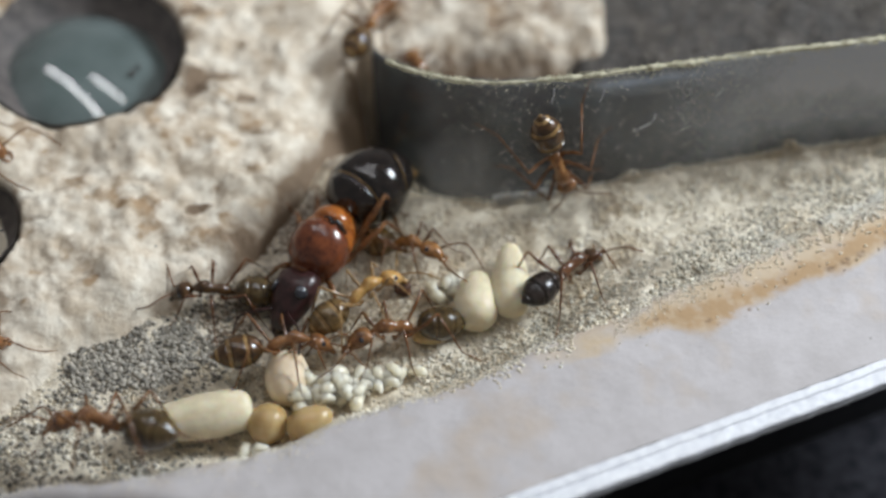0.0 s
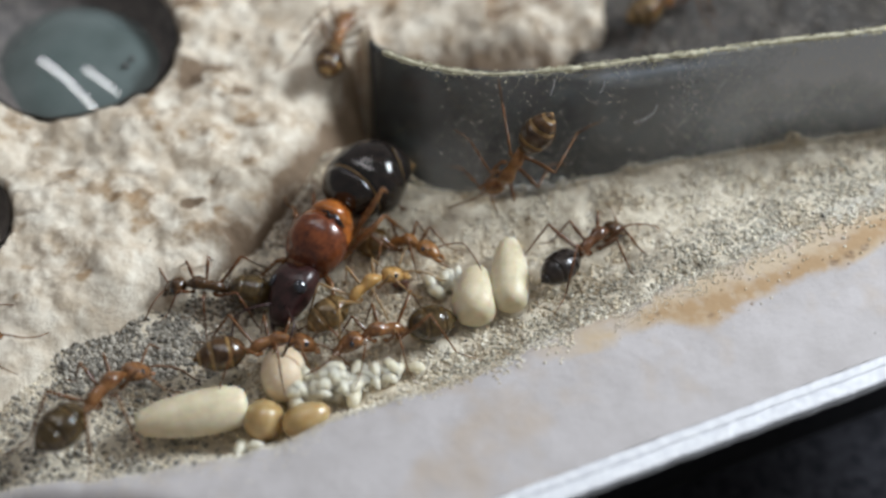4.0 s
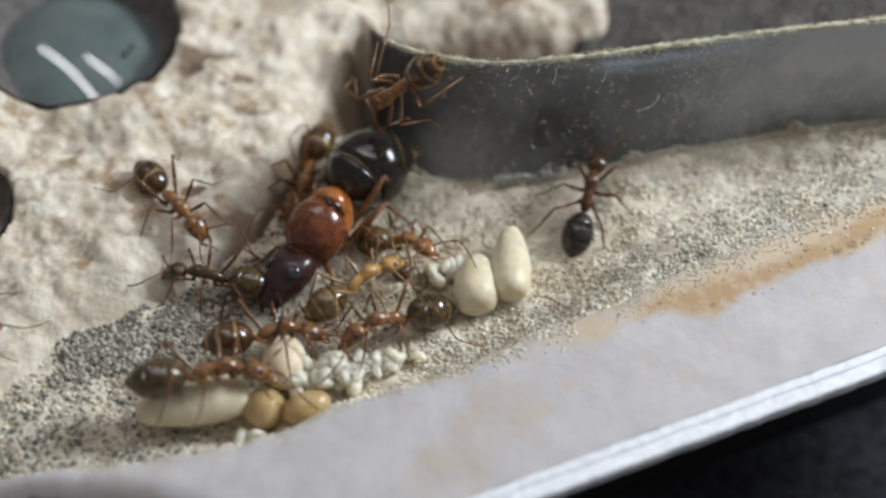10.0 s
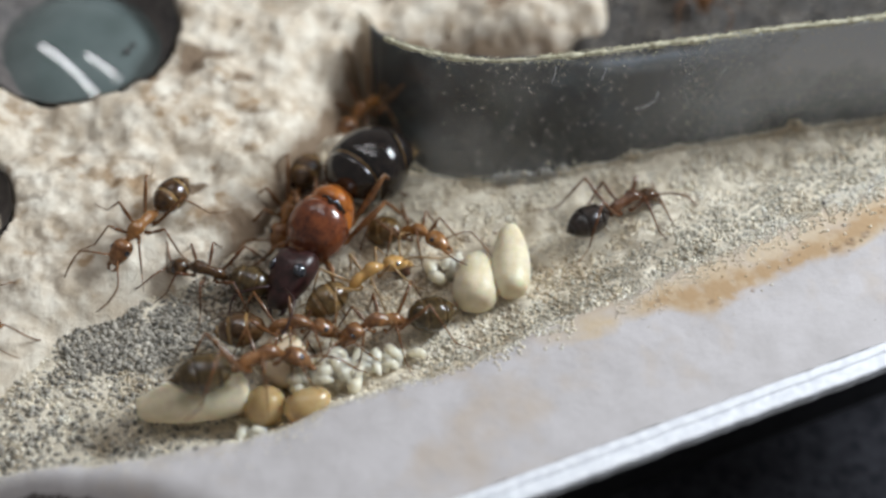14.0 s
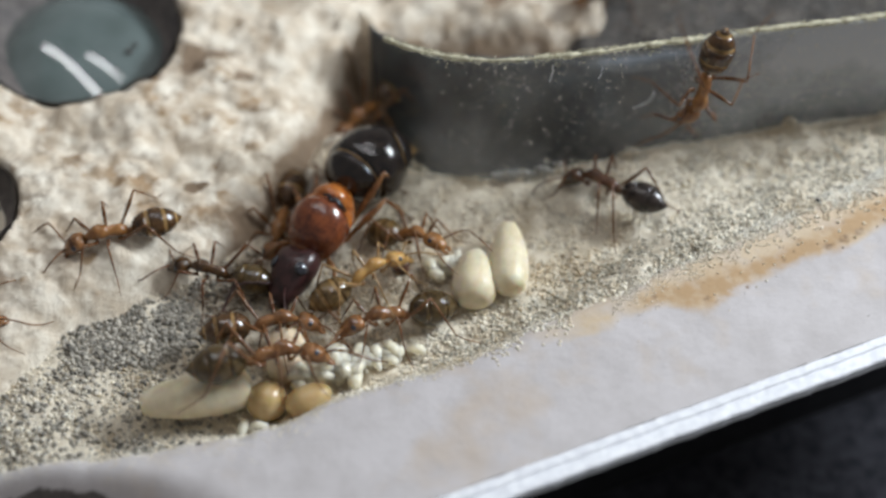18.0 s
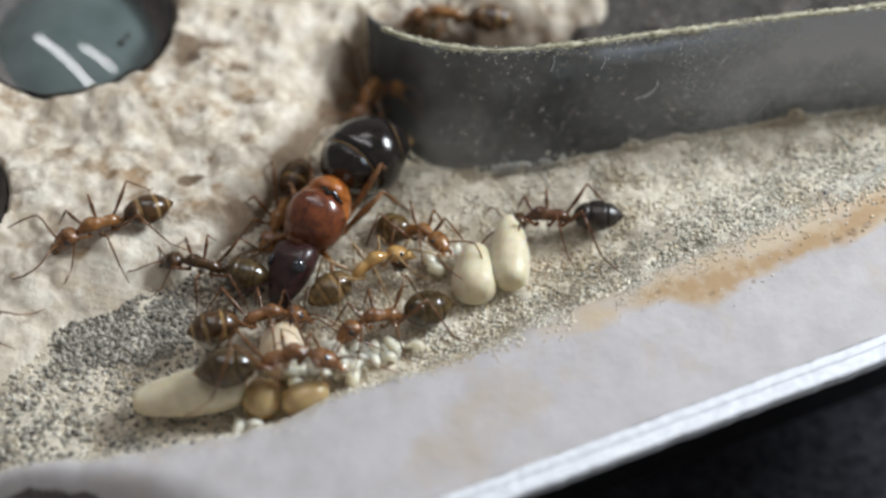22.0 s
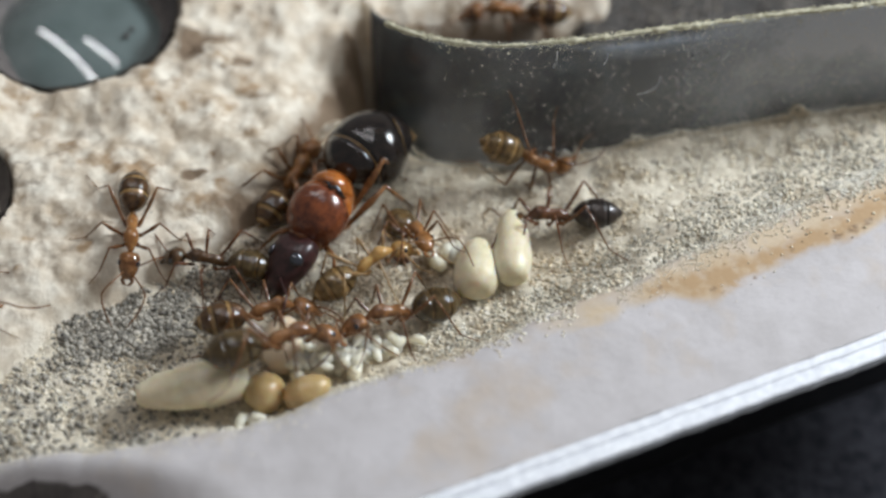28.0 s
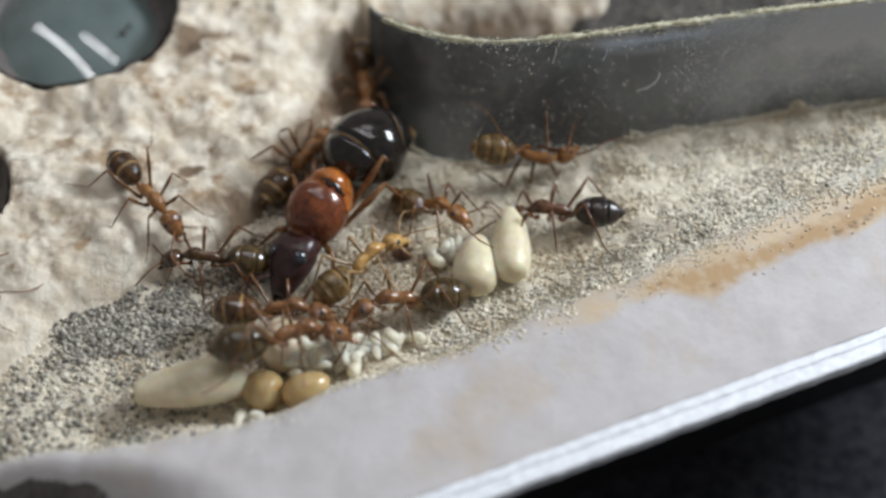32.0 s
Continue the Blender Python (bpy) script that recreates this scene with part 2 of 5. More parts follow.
def loft(bm, secs, n=18, lean=0.0):
    """A body along x: sections of x, y, z, half width, half height."""
    return rings(bm, [[Vector((x + lean * hz * math.sin(k), y + hy * math.cos(k), z + hz * math.sin(k))) for k in (2 * math.pi * i / n for i in range(n))] for x, y, z, hy, hz in secs])


def egg_secs(x0, x1, hy, hz, z0=0.0, blunt=0.5, taper=0.0, count=12):
    """Sections of an egg-like body from x0 to x1."""
    out = []
    for i in range(count + 1):
        u = 0.5 - 0.5 * math.cos(math.pi * i / count)
        r = max(0.03, (4 * u * (1 - u)) ** blunt) * (1 + taper * (u - 0.5))
        out.append((x0 + (x1 - x0) * u, 0, z0, hy * r, hz * r))
    return out


def tube(bm, pts, radii, n=7):
    """A limb along points."""
    loops = []
    pts = [Vector(p) for p in pts]
    for i, (p, r) in enumerate(zip(pts, radii)):
        way = (pts[min(i + 1, len(pts) - 1)] - pts[max(i - 1, 0)]).normalized()
        side = way.cross(Vector((0, 0, 1)) if abs(way.z) < 0.95 else Vector((1, 0, 0))).normalized()
        top = side.cross(way)
        loops.append([p + r * (math.cos(k) * side + math.sin(k) * top) for k in (2 * math.pi * j / n for j in range(n))])
    return rings(bm, loops)


def sheet(name, mat, xs, ys, height, keep=None):
    """A relief over a grid of x and y."""
    gx, gy = np.meshgrid(xs, ys)
    gz = height(gx, gy)
    verts = np.stack((gx, gy, gz), -1).reshape(-1, 3) * MM
    w, ok = len(xs), keep(gx, gy) if keep else np.ones_like(gx, bool)
    i, j = np.nonzero(ok[:-1, :-1])
    a = i * w + j
    faces = np.stack((a, a + 1, a + w + 1, a + w), -1)
    data = bpy.data.meshes.new(name)
    data.from_pydata(verts.tolist(), [], faces.tolist())
    data.polygons.foreach_set("use_smooth", [True] * len(data.polygons))
    data.materials.append(mat)
    return tagged(new(name, data), kind="structure")


# ---- terrain (millimetres) ----
def hash2(i, j, seed):
    v = np.sin(i * 127.1 + j * 311.7 + seed * 74.7) * 43758.5453
    return v - np.floor(v)


def grainy(x, y, size, seed):
    """Smooth random relief, -1 to 1, with lumps of that size."""
    x, y = np.asarray(x, float) / size, np.asarray(y, float) / size
    i, j = np.floor(x), np.floor(y)
    f, g = x - i, y - j
    f, g = f * f * (3 - 2 * f), g * g * (3 - 2 * g)
    a = hash2(i, j, seed) * (1 - f) + hash2(i + 1, j, seed) * f
    b = hash2(i, j + 1, seed) * (1 - f) + hash2(i + 1, j + 1, seed) * f
    return 2 * (a * (1 - g) + b * g) - 1


def rise(a, b, v):
    t = np.clip((np.asarray(v, float) - a) / (b - a), 0, 1)
    return t * t * (3 - 2 * t)


def rim_in(x):
    """The rim's inner edge, above the nest chamber."""
    y = np.interp(x, (-40, -21, -15, -10, -5, 2, 6.5, 9.5, 13, 20, 26, 40), (-20, -17.6, -16.7, -15.6, -13.6, -10.5, -8.3, -7.0, -4.9, -1.4, 2.0, 9.0))
    return y + 0.35 * grainy(x, 7.3, 2.7, 31) + 0.16 * grainy(x, 3.1, 0.9, 32)


def rim_out(x):
    return -10.15 + 0.4 * (np.asarray(x, float) - 22.5)


def wall_y(x):
    """The clear wall's front face."""
    return np.interp(x, (-5.2, -4.3, -3.6, -2.2, -0.8, 0.6, 2, 3.5, 5.5, 9.8, 14, 18, 25, 40), (7.4, 6.0, 5.25, 4.45, 3.85, 3.42, 3.22, 3.2, 3.4, 4.1, 4.9, 5.7, 6.9, 9.2))


def plaster_edge(x):
    return np.interp(x, (-45, -24, -19.7, -14.3, -10.9, -8.6, -7.2, -5.6, -4, 60), (-29, -15.0, -9.9, -6.7, -2.9, 1.5, 5.0, 8.5, 11.5, 13.5))


def sand_z(x, y):
    y = np.asarray(y, float)
    ramp = rise(1, 15, x)
    z = 0.25 + 1.1 * ramp + 0.16 * grainy(x, y, 2.6, 1) + 0.1 * grainy(x, y, 1.1, 2)
    z = z + 0.05 * np.clip(-11 - np.asarray(x, float), 0, 14)
    z = z + 0.35 * rise(4.2, 1.6, wall_y(x) - y) * rise(-6, 2, x)
    z = z + 1.35 * rise(6, 13, x) * rise(6.5, 0.5, y - rim_in(x))
    z = z + 1.75 * rise(13, 6, x) * rise(2.4, 0.1, y - rim_in(x)) * rise(-22, -15, x)
    return z - 0.05 * np.clip(-6 - y, 0, 8) * (1 - ramp)


def plaster_z(x, y):
    d = (np.asarray(y, float) - plaster_edge(x)) * 0.75
    z = -1.6 + 3.6 * rise(-1.3, 4.2, d) + 0.1 * np.clip(d, 0, 30)
    lump = 0.6 * grainy(x, y, 4.6, 3) + 0.4 * grainy(x, y, 2.0, 4) + 0.18 * grainy(x, y, 0.9, 5)
    return z + lump * rise(-1, 4, d)


def rim_z(x, y):
    soft = rise(10, 3, x)
    over = np.asarray(y, float) - rim_in(x) - 0.45 * soft
    round_off = soft * 0.10 * np.clip(over + 2.6, 0, 3) ** 2
    drop = np.where(over > -0.9, (over + 0.9) ** 2 * 0.55, 0)
    return 3.0 + 0.03 * grainy(x, y, 3.5, 6) + 0.012 * grainy(x, y, 1.2, 7) - np.minimum(drop, 5) - round_off - 4.5 * rise(1.6, 0.0, np.hypot((x + 21.5) / 8, (y + 20.5) / 2.4))


def ground_z(x, y):
    return np.maximum(np.maximum(sand_z(x, y), plaster_z(x, y)), rim_z(x, y))


# ---- end of terrain ----


# ---- the setting ----
def stained_rim():
    """Smooth plaster with a tan wash along its inner edge and an orange-brown streak in it."""
    m = PLASTER_SMOOTH.copy()
    m.name = "stained_plaster"
    nt = m.node_tree
    b = nt.nodes["Principled BSDF"]
    co = nt.nodes.new("ShaderNodeTexCoord")
    for name, size, low, high, colour in (("tan_wash", 1.5, 0.12, 0.52, (0.56, 0.445, 0.315, 1)), ("brown_streak", 0.55, 0.14, 0.50, (0.43, 0.285, 0.155, 1)), ("brown_spot", 0.25, 0.30, 0.55, (0.20, 0.125, 0.075, 1))):
        att, n, mul, ramp, mix = (nt.nodes.new(k) for k in ("ShaderNodeAttribute", "ShaderNodeTexNoise", "ShaderNodeMath", "ShaderNodeValToRGB", "ShaderNodeMix"))
        att.attribute_name, mul.operation, mix.data_type = name, "MULTIPLY", "RGBA"
        n.inputs["Scale"].default_value, n.inputs["Detail"].default_value = 1 / (size * MM), 8
        ramp.color_ramp.elements[0].position, ramp.color_ramp.elements[1].position = low, high
        old = b.inputs["Base Color"].links[0].from_socket
        nt.links.new(co.outputs["Object"], n.inputs["Vector"])
        nt.links.new(att.outputs["Fac"], mul.inputs[0])
        nt.links.new(n.outputs["Fac"], mul.inputs[1])
        nt.links.new(mul.outputs[0], ramp.inputs[0])
        nt.links.new(ramp.outputs[0], mix.inputs["Factor"])
        nt.links.new(old, mix.inputs["A"])
        mix.inputs["B"].default_value = colour
        nt.links.new(mix.outputs["Result"], b.inputs["Base Color"])
    return m


def stains(x, y):
    """How far the wash, the streak and its spots cover the rim at a place."""
    d = y - rim_in(x)
    low = np.interp(x, (2, 6, 9, 11, 14, 16.4, 19, 22, 24, 40), (-0.6, -1.5, -2.0, -2.3, -3.3, -3.2, -2.9, -3.5, -3.4, -3.4)) + 0.5 * grainy(x, y, 1.6, 81) + 0.25 * grainy(x, y, 0.6, 82)
    wash = rise(-0.7, 0.5, d - low) * rise(1, 8, x) * (1 - 0.35 * rise(-1.6, 0.4, d))
    line = np.interp(x, (9.3, 11.2, 14.2, 16.4, 19.4, 22.1, 23.6, 40), (-8.3, -7.55, -6.8, -5.9, -4.3, -2.9, -1.9, 6.5)) + 0.25 * grainy(x, 0, 1.7, 83)
    wide = 0.8 + 0.55 * rise(2.6, 0.4, np.abs(x - 14.4)) + 0.35 * rise(18, 23, x)
    streak = np.exp(-((y - line) / wide) ** 2) * rise(8.5, 12, x)
    spot = 0 * x
    for sx, sy, r in ((11.35, -7.4, 0.26), (16.4, -6.75, 0.24), (14.1, -7.5, 0.3), (14.6, -7.7, 0.2), (18.7, -4.9, 0.22), (21.3, -3.9, 0.45), (22.3, -3.4, 0.5), (23.2, -2.9, 0.4), (19.8, -4.6, 0.16)):
        spot = np.maximum(spot, np.exp(-(np.hypot((x - sx) * 0.8 - (y - sy) * 0.3, y - sy) / r) ** 2))
    return wash, streak, spot


RIM = stained_rim()


def trodden_shaded_plaster():
    """Cream plaster; the brown along the chamber's edge is part trodden dirt, part painted shadow."""
    m = PLASTER.copy()
    m.name = "trodden_shaded_plaster"
    nt = m.node_tree
    b = nt.nodes["Principled BSDF"]
    old = b.inputs["Base Color"].links[0].from_socket
    att, co, n, mul, ramp, mix = (nt.nodes.new(k) for k in ("ShaderNodeAttribute", "ShaderNodeTexCoord", "ShaderNodeTexNoise", "ShaderNodeMath", "ShaderNodeValToRGB", "ShaderNodeMix"))
    att.attribute_name, mul.operation, mix.data_type = "trail_shade", "MULTIPLY", "RGBA"
    n.inputs["Scale"].default_value, n.inputs["Detail"].default_value = 1 / (1.6 * MM), 6
    nt.links.new(co.outputs["Object"], n.inputs["Vector"])
    nt.links.new(att.outputs["Fac"], mul.inputs[0])
    nt.links.new(n.outputs["Fac"], mul.inputs[1])
    ramp.color_ramp.elements[0].position, ramp.color_ramp.elements[1].position = 0.08, 0.40
    nt.links.new(mul.outputs[0], ramp.inputs[0])
    nt.links.new(ramp.outputs[0], mix.inputs["Factor"])
    nt.links.new(old, mix.inputs["A"])
    mix.inputs["B"].default_value = (0.21, 0.148, 0.098, 1)
    nt.links.new(mix.outputs["Result"], b.inputs["Base Color"])
    return m


def cracks(x, y):
    """Shallow crevices and pits in the plaster, 0 to 1, where ants have trodden dirt in."""
    x, y = x + 0.5 * grainy(x, y, 0.8, 73) + 0.22 * grainy(x, y, 0.35, 77), y + 0.5 * grainy(x, y, 0.9, 78) + 0.2 * grainy(x, y, 0.3, 79)
    u, v = 0.86 * x + 0.5 * y, -0.5 * x + 0.86 * y
    lines = rise(0.17, 0.0, np.abs(grainy(u * 0.55, v * 1.25, 2.1, 71))) * rise(0.1, 0.6, grainy(x, y, 2.6, 72))
    pits = rise(0.15, 0.8, grainy(u * 0.55, v, 1.1, 85)) * rise(-0.1, 0.6, grainy(x, y, 4.5, 76))
    return np.maximum(0.45 * lines, pits)


def fine_plaster(x, y):
    z = plaster_z(x, y) + 0.11 * grainy(x, y, 0.55, 8) + 0.06 * grainy(x, y, 0.3, 9)
    z = z - 0.13 * cracks(x, y)
    hole = np.hypot(x + 23.0, (y - 13.2)) / 6.4
    pit = np.hypot(x + 28.3, (y + 1.2)) / 4.3
    near = y - wall_y(x) + 0.5 * grainy(x, y, 1.4, 12)
    gap = rise(-5.9, -4.5, x + 0.5 * grainy(x, y, 1.3, 17) + 0.25 * grainy(x, y, 0.5, 18)) * rise(9.4, 7.6, near)
    z = z - 3.6 * rise(1.04, 0.9, hole) - 4 * rise(1.05, 0.85, pit)
    return z - 13 * gap - 13 * rise(11.0, 14.0, x + 0.12 * (y - 14) + 0.8 * grainy(x, y, 2.5, 13))


floor_plaster = sheet("floor_plaster", PLASTER, np.arange(-46, 17, 0.16), np.arange(-26, 44, 0.16), fine_plaster, lambda x, y: (y > plaster_edge(x) - 3) & (y > rim_in(x) - 2) & ((x < -4.1) | (y > wall_y(x) + 7.2)))
floor_plaster.data.materials[0] = trodden_shaded_plaster()
spots = np.array([v.co[:2] for v in floor_plaster.data.vertices]) / MM
trail_shade = floor_plaster.data.attributes.new("trail_shade", "FLOAT", "POINT")
off = np.maximum(0, spots[:, 1] - plaster_edge(spots[:, 0])) * 0.36
# brown beside the queen, at the gap, behind the wall: painted shade and dirt
trail_shade.data.foreach_set("value", (np.maximum(1.5 * np.exp(-off ** 2 / 1.7) * rise(-13.8, -11.2, spots[:, 0]), 1.3 * rise(-7.0, -5.4, spots[:, 0])) * rise(16, 12.5, spots[:, 1]) + 0.35 * rise(-4, 2, spots[:, 0]) + 1.1 * cracks(spots[:, 0], spots[:, 1]) * rise(0.2, 2.0, off)).astype(np.float32))
tagged(floor_plaster, "rough cream plaster nest floor with pits", "floor")
floor_sand = sheet("floor_sand", SAND, np.arange(-34, 42, 0.13), np.arange(-19, 10.5, 0.13),
                   lambda x, y: sand_z(x, y) + 0.09 * grainy(x, y, 0.9, 10) + 0.06 * grainy(x, y, 0.45, 11) - 6 * rise(0.02, 0.3, y - wall_y(x)) - 3 * rise(-1.3, -2.0, y - rim_in(x)),
                   lambda x, y: (y > rim_in(x) - 2) & (y < wall_y(x) + 0.35))
tagged(floor_sand, "pale damp sand on the chamber floor", "sand")


def rim_sheet():
    us, vs = np.arange(-42, 44, 0.2), np.linspace(0, 1, 90)
    gx = np.tile(us, (len(vs), 1))
    lo, hi = rim_out(gx) + 0.05, np.maximum(rim_in(gx) + 2.0, rim_out(gx) + 1)
    gy = lo + (hi - lo) * vs[:, None]
    gz = rim_z(gx, gy)
    verts = (np.stack((gx, gy, gz), -1).reshape(-1, 3) * MM).tolist()
    w = len(us)
    faces = [(i * w + j, i * w + j + 1, (i + 1) * w + j + 1, (i + 1) * w + j) for i in range(len(vs) - 1) for j in range(w - 1)]
    data = bpy.data.meshes.new("nest_rim")
    data.from_pydata(verts, [], faces)
    data.polygons.foreach_set("use_smooth", [True] * len(faces))
    for name, cover in zip(("tan_wash", "brown_streak", "brown_spot"), stains(gx, gy)):
        data.attributes.new(name, "FLOAT", "POINT").data.foreach_set("value", cover.reshape(-1).astype(np.float32))
    data.materials.append(RIM)
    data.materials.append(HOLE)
    # the dent's faces get the dark material: the shade of its depth, painted
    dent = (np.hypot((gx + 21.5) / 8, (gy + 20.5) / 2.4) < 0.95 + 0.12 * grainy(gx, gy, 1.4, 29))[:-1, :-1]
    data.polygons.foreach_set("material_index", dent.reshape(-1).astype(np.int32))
    return tagged(new("nest_rim", data), "smooth pinkish white plaster rim with tan stains", "rim", kind="structure")


rim_sheet()


def long_bar(name, mat, y0, y1, z0, z1, label, wobble=0.0):
    """A bar along the rim's outer edge."""
    bm = bmesh.new()
    loops = []
    for k, x in enumerate(np.arange(-42, 44.1, 0.35)):
        y = float(rim_out(x)) + wobble * float(grainy(x, 0, 0.5, 14))
        h = 0.5 * wobble * float(grainy(x, 3, 0.4, 15))
        c = 0.08
        loops.append([Vector(p) for p in ((x, y + y0, z0), (x, y + y0, z1 - c + h), (x, y + y0 + c, z1 + h), (x, y + y1 - c, z1 + h), (x, y + y1, z1 - c + h), (x, y + y1, z0))])
    rings(bm, loops)
    return tagged(part(name, bm, mat, smooth=False), label, "edge", kind="structure")


long_bar("trim_inner", WHITE_EDGE, -0.5, 0.1, 2.3, 2.98, "bright white acrylic edge strip", 0.035)
long_bar("trim_outer", WHITE_EDGE, -1.3, -0.48, 2.2, 2.9, "bright white acrylic edge strip", 0.04)
long_bar("base_block", BLACK_PLASTIC, 5.0, 9.0, -14.0, -1.6, "black plastic base under the plaster rim")

bm = bmesh.new()
bmesh.ops.create_grid(bm, x_segments=2, y_segments=2, size=260)
bmesh.ops.translate(bm, vec=(0, 0, -14), verts=bm.verts)
tagged(part("ground", bm, TABLE), "dusty black table top under the nest", "table", kind="structure")


def clear_wall():
    """The curved clear wall with its rounded top edge."""
    bm = bmesh.new()
    loops = []
    for x in np.arange(-3.75, 40, 0.25):
        y = float(wall_y(x))
        top = 10.0 + 0.06 * float(grainy(x, 1, 1.3, 16))
        loops.append([Vector(p) for p in ((x, y, -6), (x, y, 2), (x, y, 5), (x, y, 7.5), (x, y, top - 0.25), (x, y + 0.06, top - 0.05), (x, y + 0.12, top), (x, y + 0.38, top), (x, y + 0.44, top - 0.05), (x, y + 0.5, top - 0.25), (x, y + 0.5, -6))])
    rings(bm, loops)
    ob = part("wall_clear", bm, PANE)
    glare_film = ob.data.attributes.new("glare_film", "FLOAT", "POINT")
    # paler towards the upper right: glare painted in with the dust
    glare_film.data.foreach_set("value", [3.1 * float(rise(8, 27, v.co.x / MM) * rise(0, 11, v.co.z / MM)) - 0.4 * float(rise(0.0, -3.6, v.co.x / MM)) + 0.14 * float(rise(-2.5, 0.5, v.co.x / MM) * rise(9, 4, v.co.x / MM)) for v in ob.data.vertices])
    return tagged(ob, "dusty clear acrylic wall, curved, before a dark gap", "wall", kind="structure")


clear_wall()


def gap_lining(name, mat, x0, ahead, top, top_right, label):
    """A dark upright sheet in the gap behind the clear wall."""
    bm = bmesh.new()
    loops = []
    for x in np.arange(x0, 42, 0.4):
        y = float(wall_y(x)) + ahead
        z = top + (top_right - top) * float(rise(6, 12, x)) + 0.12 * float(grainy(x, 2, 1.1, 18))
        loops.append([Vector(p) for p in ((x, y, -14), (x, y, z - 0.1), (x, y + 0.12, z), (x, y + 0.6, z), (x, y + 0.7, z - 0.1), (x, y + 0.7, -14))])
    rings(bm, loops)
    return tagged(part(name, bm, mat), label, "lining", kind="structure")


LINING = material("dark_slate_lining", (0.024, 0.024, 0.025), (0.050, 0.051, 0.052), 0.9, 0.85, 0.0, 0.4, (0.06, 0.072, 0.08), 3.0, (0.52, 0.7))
SLATE = material("grey_blue_band", (0.09, 0.105, 0.125), (0.15, 0.17, 0.20), 1.4, 0.8)
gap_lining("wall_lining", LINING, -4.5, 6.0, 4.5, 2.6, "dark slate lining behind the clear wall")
# added slab that stands in for the lighter upper band of the thick pane
gap_lining("pane_band_slab", SLATE, 1.5, 6.9, 2.4, 2.6, "grey-blue slab added behind the lining for the pane's pale band")
DARK_LEDGE = material("dark_rough_ledge", (0.022, 0.020, 0.019), (0.085, 0.075, 0.068), 0.3, 0.7, 0.12, 0.25, (0.11, 0.094, 0.08), 2.5, (0.55, 0.75))
ledge = sheet("floor_ledge", DARK_LEDGE, np.arange(4, 60, 0.3), np.arange(13, 46, 0.3), lambda x, y: 1.6 - 3 * rise(9.5, 6.5, x) + 0.3 * grainy(x, y, 2.0, 25) + 0.12 * grainy(x, y, 0.7, 26) - 9 * rise(9.2, 7.6, y - wall_y(x)))
tagged(ledge, "dark rough ledge behind the clear wall", "ledge")


def hole_lining(x0, y0, r, name):
    """The dark lining of a round hole in the plaster."""
    bm = bmesh.new()
    loops = []
    for k, down in ((1.0, 0.12), (0.95, 0.7), (0.88, 1.5), (0.6, 2.1), (0.02, 2.2)):
        loop = []
        for i in range(64):
            a = 2 * math.pi * i / 64
            q = r * k * (1 + 0.02 * math.sin(3 * a + 1))
            x, y = x0 + q * math.cos(a), y0 + q * math.sin(a)
            loop.append(Vector((x, y, float(plaster_z(x, y)) * (0.4 + 0.6 * k) + 1.0 * (0.6 - 0.6 * k) - down)))
        loops.append(loop)
    rings(bm, loops)
    bm.faces.ensure_lookup_table()
    bmesh.ops.delete(bm, geom=[max(bm.faces, key=lambda f: f.calc_center_median().z if len(f.verts) > 10 else -99)], context="FACES_ONLY")
    return tagged(part(name, bm, HOLE), "dark lining of a round hole in plaster", "hole", kind="structure")


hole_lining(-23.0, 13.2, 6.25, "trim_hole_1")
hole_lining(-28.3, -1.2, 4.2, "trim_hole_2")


# ---- loose grains ----
OCTA = np.array(((1, 0, 0), (-1, 0, 0), (0, 1, 0), (0, -1, 0), (0, 0, 1), (0, 0, -1)), float)
OCTF = np.array(((0, 2, 4), (2, 1, 4), (1, 3, 4), (3, 0, 4), (2, 0, 5), (1, 2, 5), (3, 1, 5), (0, 3, 5)))


GOLDEN = (1 + 5 ** 0.5) / 2
ICO = np.array([(0, a, b * GOLDEN) for a in (-1, 1) for b in (-1, 1)] + [(a, b * GOLDEN, 0) for a in (-1, 1) for b in (-1, 1)] + [(b * GOLDEN, 0, a) for a in (-1, 1) for b in (-1, 1)]) / 1.9


def hull_faces(pts):
    """The triangles of the solid whose corners all touch at one edge's length."""
    out, n = [], len(pts)
    edge = min(np.linalg.norm(pts[0] - p) for p in pts[1:]) * 1.05
    for i in range(n):
        for j in range(i + 1, n):
            for k in range(j + 1, n):
                if max(np.linalg.norm(pts[i] - pts[j]), np.linalg.norm(pts[j] - pts[k]), np.linalg.norm(pts[i] - pts[k])) < edge:
                    turn = np.dot(np.cross(pts[j] - pts[i], pts[k] - pts[i]), pts[i])
                    out.append((i, j, k) if turn > 0 else (i, k, j))
    return np.array(out)


ICOF = hull_faces(ICO)


